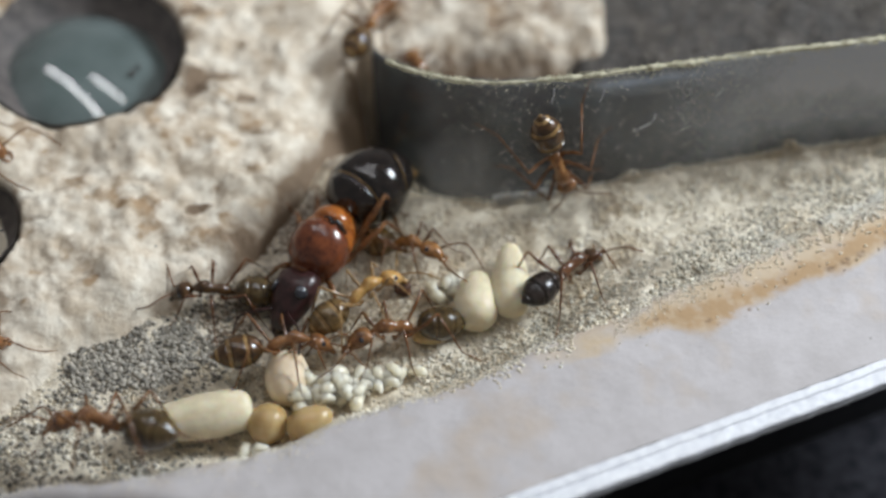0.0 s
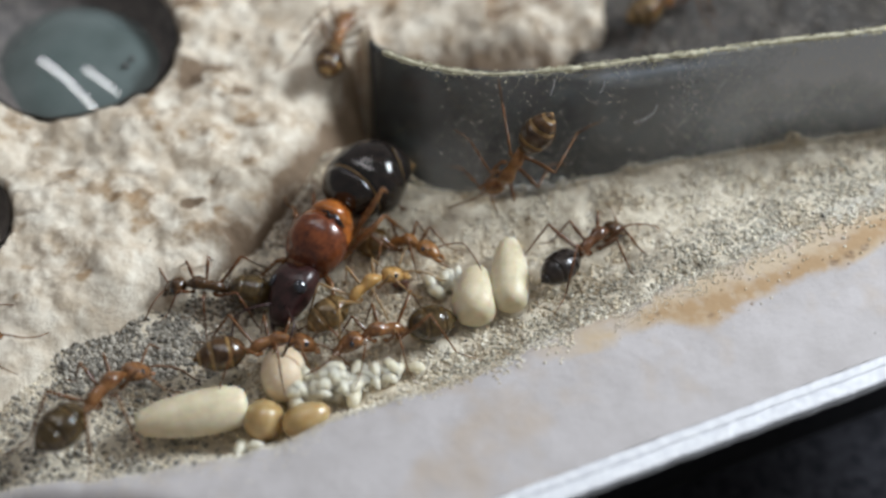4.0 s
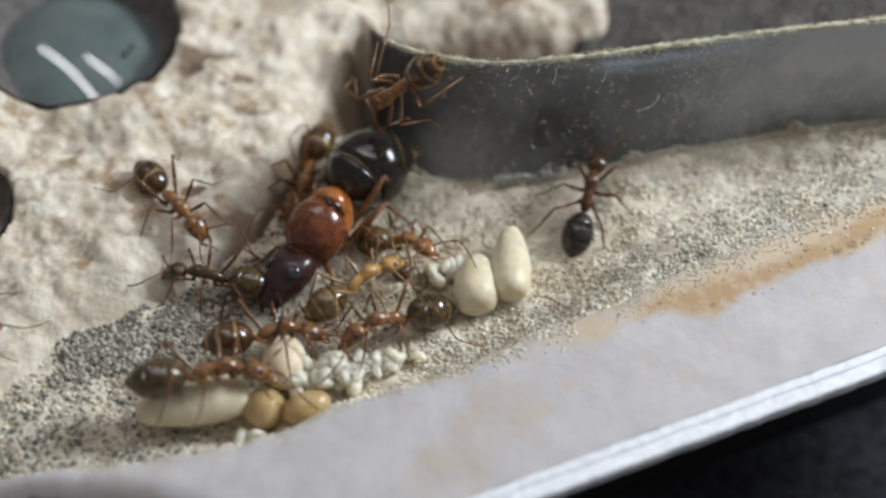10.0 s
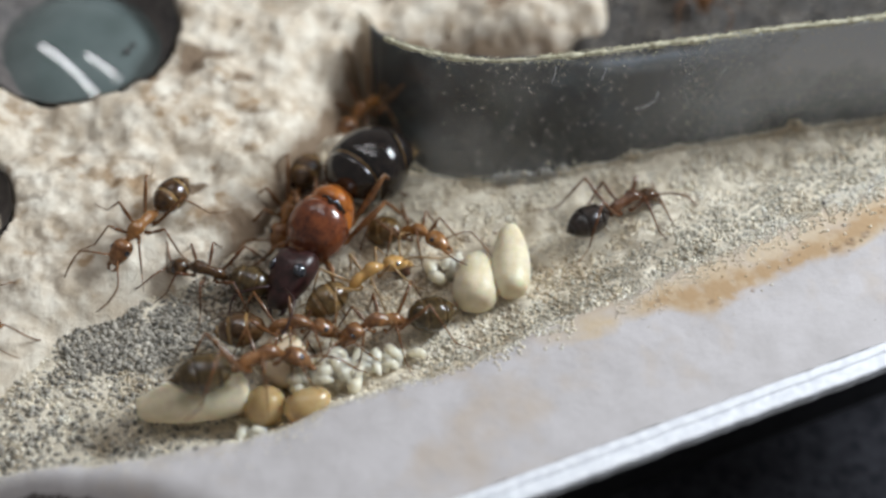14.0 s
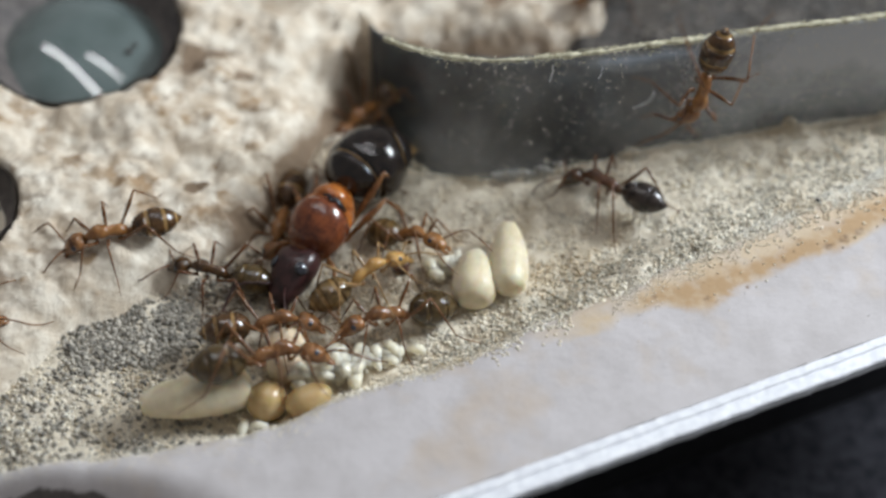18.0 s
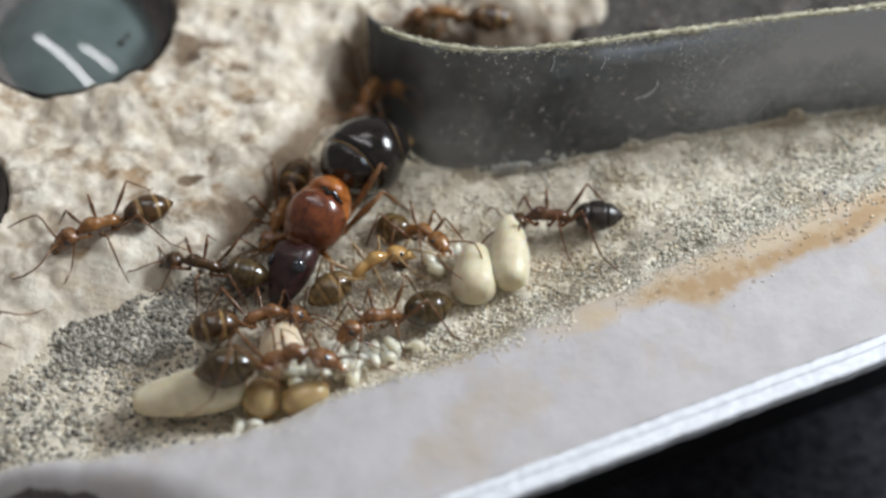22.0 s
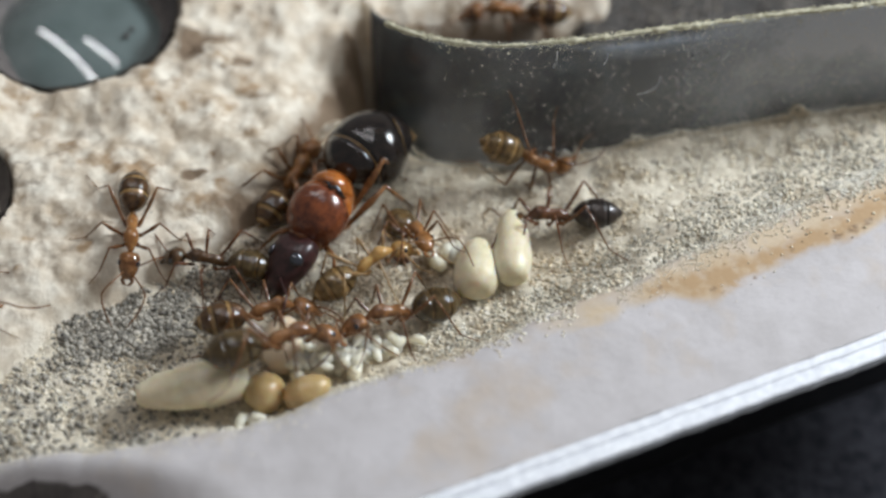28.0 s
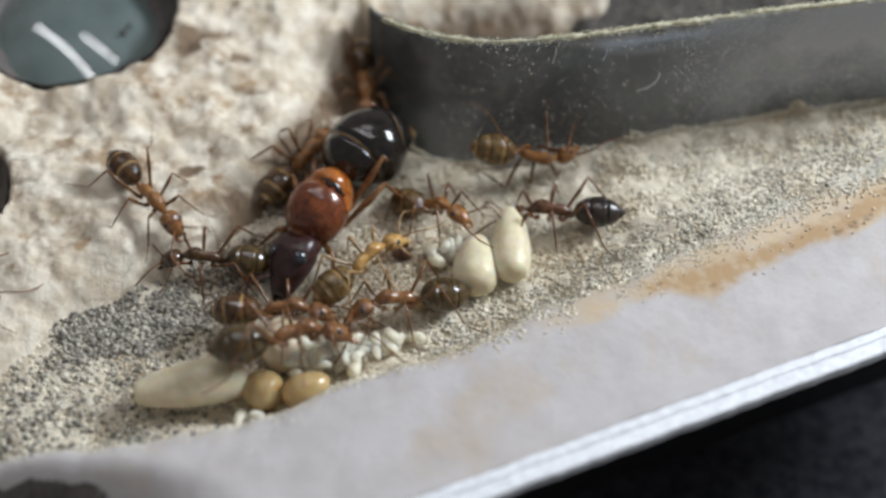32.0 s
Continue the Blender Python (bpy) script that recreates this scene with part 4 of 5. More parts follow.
def water_drop():
    bm = bmesh.new()
    loops = []
    for k in range(15):
        q = 6.3 * (1 - k / 14) + 0.02
        z = 2.5 * (1 - (q / 6.35) ** 2)
        lean = 1 - q / 6.35
        loops.append([Vector((q * math.cos(b) * (1 + 0.03 * math.sin(2 * b)) - 0.9 * lean, q * math.sin(b) * 1.02 + 2.0 * lean, z)) for b in (2 * math.pi * i / 56 for i in range(56))])
    rings(bm, loops)
    ob = part("water_drop", bm, WATER)
    ob.location = (-23.6 * MM, 13.4 * MM, 1.1 * MM)
    ob.visible_shadow = False
    for x, y, r in ((3.75, -1.0, 0.2), (4.0, -0.3, 0.15), (3.2, -2.6, 0.1)):
        at(part("bubble", oval(r, r * 0.8, r), HOLE, ob, "dark bubble in the water"), x, y, 2.5 * (1 - (math.hypot(x, y) / 6.35) ** 2))
    return tagged(ob, "large glossy grey-green water drop bulging in a plaster hole", "water drop")


water_drop()


GAPS = dict(amber=0.045, honey=0.05, yellow=0.045, banded=0.04, queen=0.018)


def ant(kind, body, mats, label, scale=1.0, name="worker_ant", group="worker ants"):
    """An ant that faces +x, its feet about z = 0. Returns it with its legs and feelers, which move."""
    body_m, head_m, plate_m, skin_m, leg_m = mats
    root = tagged(new(name), label, "ant", group)
    root.empty_display_size = 0.001
    thorax = part("thorax", made((kind, "thorax"), body_m, lambda: loft(bmesh.new(), [(x, 0, z, a, b) for x, z, a, b in body["thorax"]], 20)), None, root)
    gx, gz, tip = body["gaster_at"]
    g0, g1, hy, hz = body["gaster"]
    gaster = at(part("gaster", made((kind, "gaster"), skin_m, lambda: curled(loft(bmesh.new(), belly(g0, g1, hy, hz, 0.0, 1.0, 0.95, 0.0), 22), g0, g1, body.get("curl", 0))), None, root), gx, 0, gz, 0, tip, body.get("gaster_turn", 0))
    cuts = body.get("cuts", (0.0, 0.36, 0.58, 0.76, 1.0))
    for i in range(4):
        a, b = cuts[i] + (GAPS.get(kind, 0.022) if i else 0.0), cuts[i + 1] - 0.008
        part("tergite", made((kind, "tergite%d" % i), plate_m, lambda: curled(loft(bmesh.new(), belly(g0, g1, hy, hz, a, b, 0.985, 0.03 if i < 3 else 0.0), 24), g0, g1, body.get("curl", 0))), None, gaster)
    t0, n0 = body["thorax"][0], body["neck"]
    wide = body["thick"]
    part("petiole", made((kind, "petiole"), body_m, lambda: loft(bmesh.new(), [(t0[0] + 0.1, 0, t0[1], 0.1 * wide, 0.1 * wide), (t0[0] - 0.05 * wide, 0, t0[1] + 0.12 * wide, 0.17 * wide, 0.26 * wide), (t0[0] - 0.13 * wide, 0, t0[1] + 0.1 * wide, 0.15 * wide, 0.22 * wide),
         (gx - 0.15, 0, gz - 0.1 * wide, 0.12 * wide, 0.12 * wide)], 12)), None, root)
    long, hw, hh = body["head"]
    head = at(part("head", made((kind, "head"), head_m, lambda: (queen_head if kind == "queen" else head_mesh)(long, hw, hh)), None, root), *n0, body["roll"], body["nod"], 0)
    ex, ey, ez, er = body["eye"]
    feelers, legs = [], []
    f = body["feeler"]
    for side in (1, -1):
        at(part("eye", made((kind, "eye"), EYE, lambda: oval(er, er * 0.5, er)), None, head), ex, side * ey, ez, 40 * side)
        at(part("mandible", made((kind, "mandible%d" % side), head_m, lambda: limb(((0, 0, 0), (0.16 * f, side * 0.06 * f, -0.03), (0.30 * f, -side * 0.02 * f, -0.06 * f), (0.36 * f, -side * 0.12 * f, -0.08 * f)),
                                                                         (0.09 * f, 0.085 * f, 0.06 * f, 0.02 * f))), None, head), long * 0.9, side * hw * 0.32, -hh * 0.3)
        feeler = part("antenna", made((kind, "antenna%d" % side), head_m if kind == "queen" else leg_m, lambda: limb(((0, 0, 0), (0.25 * f, side * 0.35 * f, 0.22 * f), (0.5 * f, side * 0.72 * f, 0.34 * f), (0.72 * f, side * 0.95 * f, 0.34 * f), (1.05 * f, side * 1.0 * f, 0.2 * f), (1.5 * f, side * 0.98 * f, 0.02), (2.05 * f, side * 0.85 * f, -0.15 * f)),
                         (0.042 * f, 0.036 * f, 0.036 * f, 0.034 * f, 0.034 * f, 0.038 * f, 0.022 * f))), None, head)
        feelers.append((at(feeler, long * 0.72, side * hw * 0.3, hh * 0.5), (long * 0.72, side * hw * 0.3, hh * 0.5)))
        for i, ((cx, cy, cz), az) in enumerate(zip(body["coxa"], body["az"])):
            far = body.get("far", 1.0) if side < 0 else 1.0
            k, w, up = body["leg"][i] * (0.4 + 0.6 * far), body["thick"], body["rise"][i] * far
            knee, ankle, toe = (1.05 * k, 0, up * k), (1.85 * k, 0, -cz * 0.62), (2.65 * k, 0, -cz * 0.98)
            leg = part("leg", made((kind, "leg%d%d" % (i, far < 1)), leg_m, lambda: limb(((0, 0, -0.05), (0.18 * k, 0, -0.02), (0.3 * k, 0, 0.1 * k), (0.7 * k, 0, 0.54 * up * k), knee), (0.16 * w, 0.14 * w, 0.09 * w, 0.13 * w, 0.06 * w))), None, root)
            shin = part("tibia", made((kind, "tibia%d%d" % (i, far < 1)), leg_m, lambda: limb((knee, tuple(a * 0.6 + b * 0.4 for a, b in zip(knee, ankle)), ankle), (0.055 * w, 0.07 * w, 0.045 * w))), None, leg)
            part("tarsus", made((kind, "tarsus%d%d" % (i, far < 1)), leg_m, lambda: limb((ankle, tuple(a * 0.5 + b * 0.5 + c for a, b, c in zip(ankle, toe, (0, 0, -0.05))), toe), (0.04 * w, 0.032 * w, 0.022 * w), 6)), None, leg)
            at(leg, cx, side * cy, cz, 0, 0, side * az)
            legs.append((leg, (cx, side * cy, cz), side * az, (i + (side > 0)) % 2))
    root.scale = (scale, scale, scale)
    return root, legs, feelers, (head, n0, body["nod"], body["roll"])


KINDS = dict(
    dark=((DUSK, BROWN, BLACKISH, BLACKISH, LEG_DARK), "dark worker ant with glossy black gaster"),
    amber=((AMBER, RED, BROWN, GOLD, LEG), "amber worker ant, gold-banded gaster,"),
    media=((RED, RED, UMBER, OLIVE, LEG), "red-brown worker ant with glossy brown gaster"),
    # darker chitin throughout: the shade this worker stands in, put into its colours
    dusky=((BROWN, BROWN, UMBER, OLIVE, LEG_DARK), "brown worker ant, brown gaster, shade painted into its colours,"),
    honey=((AMBER, AMBER, OLIVE, GOLD, LEG), "honey-coloured worker ant with olive banded gaster"),
    banded=((RED, RED, BROWN, GOLD, LEG), "red-brown worker ant with dark banded gaster"),
    yellow=((YELLOW, YELLOW, OLIVE, GOLD, LEG_PALE), "pale yellow worker ant with olive banded gaster"))


def worker(kind, what, scale=1.0):
    mats, look_words = KINDS[kind]
    return ant(kind, SLIM if kind in ("dark", "amber") else WORKER, mats, look_words + " " + what, scale)


def queen():
    made_one = ant("queen", QUEEN, (ORANGE, QUEEN_HEAD, BLACK, GOLD, RED), "large queen ant, orange thorax, black gaster with gold bands", 1.0, "queen_ant", "nest queen")
    root = made_one[0]
    # back plates, and the dark scars where the wings were
    part("scutum", made(("queen", "scutum"), MAROON, lambda: loft(bmesh.new(), [(-0.28, 0, 2.6, 0.6, 0.9), (-0.2, 0, 2.62, 1.35, 1.48), (0.3, 0, 2.6, 1.75, 1.66), (1.0, 0, 2.45, 1.72, 1.56), (1.6, 0, 2.28, 1.54, 1.42), (2.05, 0, 2.05, 1.2, 1.15), (2.35, 0, 1.95, 0.7, 0.72)], 26)), None, root, "red-brown front back plate")
    part("scutellum", made(("queen", "scutellum"), ORANGE, lambda: loft(bmesh.new(), [(-1.85, 0, 2.35, 0.35, 0.55), (-1.65, 0, 2.5, 1.0, 1.15), (-1.1, 0, 2.6, 1.32, 1.42), (-0.62, 0, 2.62, 1.3, 1.5), (-0.42, 0, 2.6, 0.9, 1.2)], 24)), None, root, "bright orange rear back plate")
    part("pronotum", made(("queen", "pronotum"), DARKRED, lambda: loft(bmesh.new(), [(1.62, 0, 1.75, 1.0, 0.95), (1.95, 0, 1.72, 1.25, 1.08), (2.3, 0, 1.75, 1.0, 0.88), (2.6, 0, 1.8, 0.5, 0.5)], 20)), None, root, "dark red collar plate")
    part("wing_scar", made(("queen", "wing_scar"), BLACK, lambda: limb(((-0.3, 1.15, 3.45), (-0.2, 0.8, 3.85), (-0.42, 0.5, 3.98), (-0.1, 0.3, 4.12), (-0.4, 0.0, 4.1), (-0.3, -0.35, 4.06)), (0.06, 0.2, 0.14, 0.2, 0.12, 0.05), 9)), None, root, "ragged black wing scar")
    return made_one


# ---- how the ants move ----
def stand(x, y, deg, lift=0.0, lean=0.0, rear=0.0):
    """The pose of an ant on the ground at x, y, facing deg, its head reared up by some degrees."""
    d = 1.6
    nx = float(ground_z(x - d, y) - ground_z(x + d, y)) / (2 * d) * 0.5
    ny = float(ground_z(x, y - d) - ground_z(x, y + d)) / (2 * d) * 0.5
    up = Vector((max(-0.5, min(0.5, nx)), max(-0.5, min(0.5, ny)) + lean, 1)).normalized()
    ahead = Vector((math.cos(radians(deg)), math.sin(radians(deg)), 0))
    return frame_of((x, y, float(ground_z(x, y)) + lift), ahead, up) @ pose(0, 0, 0, 0, -rear, 0)


def cling(x, z, deg):
    """The pose of an ant on the clear wall's face, deg turned from its right."""
    y = float(wall_y(x))
    along = Vector((1, float(wall_y(x + 0.5) - wall_y(x - 0.5)), 0)).normalized()
    ahead = math.cos(radians(deg)) * along + math.sin(radians(deg)) * Vector((0, 0, 1))
    return frame_of((x, y - 0.05, z), ahead, along.cross(Vector((0, 0, 1))))


def frame_of(place, ahead, up):
    side = up.cross(ahead).normalized()
    ahead = side.cross(up)
    m = Matrix((ahead, side, up)).transposed().to_4x4()
    m.translation = Vector(place) * MM
    return m


def between(a, b, f):
    return Matrix.LocRotScale(a.translation.lerp(b.translation, f), a.to_quaternion().slerp(b.to_quaternion(), f), None)


def drive(who, rows, seed, calm=1.0):
    """Keys an ant's way, its stepping legs and its feeling antennae."""
    root, legs, feelers, (head, neck, nod, roll) = who
    rng = random.Random(seed)
    size = root.scale.copy()
    full = [rows[0]]
    for (t0, a), (t1, b) in zip(rows, rows[1:]):
        turn = a.to_quaternion().rotation_difference(b.to_quaternion()).angle
        turn = min(turn, 2 * math.pi - turn)
        for k in range(1, int(turn / 0.9) + 1):
            f = k / (int(turn / 0.9) + 1)
            full.append((t0 + (t1 - t0) * f, between(a, b, f)))
        full.append((t1, b))
    if full[-1][0] < 32:
        full.append((32.0, full[-1][1]))
    walk(root, full)
    root.scale = size
    # steps follow the way gone
    times, phase, gaits, k = [i * 0.1 for i in range(321)], 0.0, [], 0
    last = full[0][1]
    for t in times:
        while k < len(full) - 2 and full[k + 1][0] < t:
            k += 1
        f = (t - full[k][0]) / max(1e-6, full[k + 1][0] - full[k][0])
        now = between(full[k][1], full[k + 1][1], min(1, max(0, f)))
        gone = (now.translation - last.translation).length / MM
        spin = now.to_quaternion().rotation_difference(last.to_quaternion()).angle
        spin = min(spin, 2 * math.pi - spin)
        phase += min(1.25, gone * 2.4 + spin * 1.6)
        gaits.append((t, phase, min(1.0, gone * 6 + spin * 5)))
        last = now
    for leg, (cx, cy, cz), az, other in legs:
        keys, idle = [], rng.uniform(-9, 9)
        for i, (t, p, go) in enumerate(gaits):
            near = max(g[2] for g in gaits[max(0, i - 1):i + 2])
            if i % 20 == 0 or i == 320 or near > 0.25:
                swing = 17 * go * math.sin(p + math.pi * other) + idle * (1 - 0.5 * go)
                lift = -9 * go * max(0, math.cos(p + math.pi * other))
                keys.append((t, pose(cx * MM, cy * MM, cz * MM) @ pose(0, 0, 0, 0, 0, az + (swing if az > 0 else -swing)) @ pose(0, 0, 0, 0, lift, 0)))
        walk(leg, keys)
    for feeler, (x, y, z) in feelers:
        t, keys = 0.0, []
        while t < 32.6:
            keys.append((min(t, 32.0), pose(x * MM, y * MM, z * MM, 0, rng.uniform(-22, 16) * calm, rng.uniform(-20, 20) * calm)))
            t += rng.uniform(0.45, 0.9)
        keys = [q for i, q in enumerate(keys) if i == 0 or q[0] > keys[i - 1][0]]
        walk(feeler, keys)
    t, keys = 0.0, []
    while t < 33.5:
        keys.append((min(t, 32.0), pose(neck[0] * MM, neck[1] * MM, neck[2] * MM, roll, nod + rng.uniform(-6, 6) * calm, rng.uniform(-8, 8) * calm)))
        t += 1.4
    walk(head, [q for i, q in enumerate(keys) if i == 0 or q[0] > keys[i - 1][0]])


def fibre(x, z, turn, long, bend):
    """A thin white fibre that clings to the clear wall."""
    pts = []
    for i in range(9):
        u = i / 8 - 0.5
        a = radians(turn) + bend * u
        pts.append((long * u * math.cos(a), -0.02 - 0.06 * math.cos(u * 3), long * u * math.sin(a) + 0.15 * bend * math.cos(u * 3)))
    ob = part("fibre", tube(bmesh.new(), pts, [0.022] * 9, 5), WHITE_EDGE)
    ob.location = (x * MM, float(wall_y(x) - 0.02) * MM, z * MM)
    return tagged(ob, "thin white fibre stuck to the clear wall", "fibre", "fibres")


for spec in ((11.9, 5.8, 50, 1.9, 0.9), (8.9, 8.6, 80, 0.9, 0.3), (6.1, 9.0, 84, 1.2, 0.2), (15.8, 7.6, 62, 0.8, 0.5)):
    fibre(*spec)

the_queen = queen()
dark = worker("dark", "on the sand", 1.09)
glass = worker("amber", "climbing the clear wall", 1.14)
passer = worker("amber", "behind the queen", 1.15)
left_low = worker("media", "over the pupae", 1.15)
roamer = worker("amber", "roaming about the nest", 1.15)
plaster_ant = worker("amber", "on the plaster", 1.06)
late = worker("honey", "by the clear wall", 1.03)
under_queen = worker("banded", "under the queen's head", 1.03)
pair_upper = worker("honey", "tending larvae", 0.98)
pair_lower = worker("yellow", "beside the queen", 0.98)
digger = worker("media", "nosing at larvae", 1.07)
shadow_ant = worker("dusky", "in the queen's shadow", 0.98)
edge_ant = worker("amber", "on the plaster", 0.98)


def motions():
    drive(the_queen, [(t, frame_of((-6.95 + dx, -1.15 + dy, 0.1), Vector((math.cos(radians(a)), math.sin(radians(a)), -0.08)), Vector((0.12, -0.1, 1)))) for t, dx, dy, a in
                      ((0, 0, 0, -115), (5, 0.05, -0.05, -114.5), (10, 0, 0.05, -115.5), (17, 0.05, 0, -115), (24, 0, 0.05, -114), (32, 0.05, 0, -114.5))], 1, 0.8)
    drive(dark, [
        (0, stand(7.28, -3.61, 47, 0.13, 0.32)), (1, stand(7.25, -3.54, 49, 0.18, 0.32)), (2, stand(7.63, -3.24, 45, 0.15, 0.32)), (3, stand(7.19, -3.33, 51, 0.22, 0.32)),
        (3.5, stand(7.76, -2.90, 45, 0.12, 0.32)), (5.5, stand(9.46, 0.42, 59, 0.17, -0.45)), (6, stand(8.84, 1.19, 75, 0.17, -0.45)), (7, stand(8.58, 1.10, 77, 0.14, -0.45)),
        (8, stand(8.42, 1.20, 80, 0.12, -0.45)), (9, stand(8.49, 1.40, 71, 0.15, -0.45)), (10, stand(8.42, 1.43, 74, 0.16, -0.45)), (11, stand(8.80, 1.66, 66, 0.15, -0.45)),
        (12, stand(8.75, 1.60, 65, 0.15, -0.45)), (13, stand(8.73, -0.78, 35, 0.14, 0.32)), (13.5, stand(9.40, -0.87, 23, 0.12, 0.32)), (14, stand(10.35, -0.59, 35, 0.07, 0.32)),
        (14.5, stand(10.44, -0.57, 41, 0.06, 0.32)), (16.5, stand(15.04, 2.26, 28, 0.08, 0.32)), (17, stand(12.87, 1.64, 55, 0.25, 0.32)), (17.5, stand(11.15, 1.41, 106, 0.19, 0.32)),
        (18, stand(9.47, 0.86, 144, 0.13, 0.32)), (19, stand(8.70, 0.34, 152, 0.18, 0.32)), (20, stand(7.55, -1.12, -179, -0.08, 0.32)), (21, stand(7.26, -1.73, -172, -0.05, 0.32)),
        (22, stand(6.32, -1.75, 178, 0.12, 0.32)), (23, stand(6.22, -1.85, -179, 0.14, 0.32)), (24, stand(6.35, -1.79, -176, 0.11, 0.32)), (25, stand(6.23, -1.73, -179, 0.14, 0.32)),
        (28, stand(6.16, -2.05, -178, 0.16, 0.32)), (29, stand(6.02, -1.94, -180, 0.21, 0.32)), (30, stand(6.10, -1.90, 175, 0.19, 0.32)), (31, stand(6.29, -1.83, 169, 0.11, 0.32)),
        (32, stand(6.29, -1.91, 173, 0.11, 0.32)),
    ], 2)
    drive(glass, [
        (0, cling(6.39, 4.81, -72)), (1, cling(4.89, 4.55, -93)), (2, cling(4.44, 4.23, -110)), (3, cling(4.63, 4.04, -103)),
        (3.5, cling(4.33, 4.34, -113)), (5.5, cling(3.07, 5.14, -132)), (6, cling(3.11, 5.95, -153)), (7, cling(1.72, 7.08, -179)),
        (8, cling(-0.02, 8.62, 152)), (9, cling(-1.65, 9.64, 154)), (10, cling(-2.00, 8.31, -132)), (11, stand(-3.44, 11.32, -141, -1.41)),
        (12, stand(-4.10, 10.36, -129, -1.52)), (13, stand(-4.47, 9.98, -130, -1.46)), (14, stand(-4.69, 9.90, -128, -1.36)), (17, stand(-4.88, 9.41, -128, -1.36)),
        (19, stand(-4.84, 9.34, -127, -1.47)), (20, stand(-4.54, 9.90, -130, -1.46)), (22, stand(-4.39, 10.46, -108, -1.37)), (24, stand(-4.87, 9.83, -109, -1.40)),
        (25, stand(-4.79, 15.47, 84, -0.84)), (27, stand(5.90, 16.99, -151, -0.26)), (28, stand(4.01, 15.06, 179, -0.11)), (29, stand(2.23, 15.22, 171, -0.33)),
        (29.6, stand(-2.77, 14.64, -161, 0.18)), (30, stand(-4.54, 12.20, -119, 0.06)), (31, stand(-5.74, 10.08, -106, 0.08)), (32, stand(-5.00, 9.96, -82, -0.99)),
    ], 3)
    drive(passer, [
        (0, stand(-4.63, 16.47, 67, 0.22)), (0.5, stand(-1.31, 19.65, 49, -0.04)), (2, stand(-4.20, 28.32, 144, 0.35)), (6.5, stand(-7.88, 23.26, -65, 0.07)),
        (7.5, stand(-6.92, 16.22, -90, -0.40)), (8, stand(-6.89, 12.45, -92, -0.41)), (8.5, stand(-7.80, 9.92, -91, 0.14)), (9, stand(-7.85, 6.81, -93, -0.40)),
        (10, stand(-8.48, 3.48, -102, -0.17)), (11, stand(-8.73, 2.35, -107, -0.70)), (12, stand(-8.77, 2.10, -105, -0.80)), (13, stand(-8.75, 2.01, -105, -0.90)),
        (14, stand(-9.13, 1.31, -105, -0.67)), (17, stand(-9.64, 0.01, -99, -0.81)), (19, stand(-9.61, -0.08, -99, -0.91)), (23, stand(-9.38, 0.64, -112, -0.85)),
        (25, stand(-9.26, 2.51, 90, -0.02)), (28, stand(-9.00, 2.37, 67, -0.22)), (29, stand(-8.79, 2.84, 68, -0.18)), (30, stand(-8.61, 3.76, 68, -0.23)),
        (31, stand(-8.36, 4.02, 61, -0.22)), (32, stand(-8.48, 3.50, 59, -0.23)),
    ], 4)
    drive(left_low, [
        (0, stand(-16.95, -15.0, 160, 2.3, 0.55)), (1, stand(-17.1, -14.6, 152, 2.5, 0.55)), (1.5, stand(-17.15, -13.70, 143, 1.79, 0.55)), (2, stand(-18.27, -12.29, 103, 0.62, 0.55)),
        (2.6, stand(-18.0, -11.7, 84, 0.8, 0.2, 6)), (3, stand(-17.7, -11.3, 70, 0.8, 0.1, 12)), (3.5, stand(-17.1, -11.7, 60, 0.8, 0.2, 10)), (5.5, stand(-16.86, -13.00, 32, 1.07, 0.55)), (6, stand(-15.87, -13.26, 22, 1.36, 0.55)),
        (7, stand(-13.27, -12.29, 24, 1.91, 0.55)), (8, stand(-12.96, -12.07, 26, 2.09, 0.55)), (9, stand(-14.20, -12.62, 34, 2.07, 0.55)), (10, stand(-11.44, -12.46, 15, 2.14, 0.55)),
        (11, stand(-9.96, -12.29, 26, 2.10, 0.55)), (12, stand(-9.61, -12.22, 24, 2.09, 0.55)), (13, stand(-9.16, -11.67, 24, 2.09, 0.55)), (14, stand(-9.35, -11.97, 28, 2.05, 0.55)),
        (17, stand(-8.96, -11.70, 25, 2.08, 0.55)), (18, stand(-8.65, -11.96, 19, 2.11, 0.55)), (20, stand(-8.15, -12.37, 10, 2.04, 0.55)), (21, stand(-8.10, -12.56, 7, 2.09, 0.55)),
        (22, stand(-7.82, -12.47, 7, 2.09, 0.55)), (23, stand(-8.44, -12.10, 26, 2.08, 0.55)), (24, stand(-8.46, -12.36, 22, 2.07, 0.55)), (25, stand(-8.11, -12.06, 23, 2.05, 0.55)),
        (28, stand(-7.79, -11.51, 25, 2.15, 0.55)), (29, stand(-7.42, -11.50, 15, 2.12, 0.55)), (30, stand(-7.33, -11.33, 20, 2.12, 0.55)), (31, stand(-7.85, -11.16, 26, 2.16, 0.55)),
        (32, stand(-7.39, -11.48, 19, 2.14, 0.55)),
    ], 5)
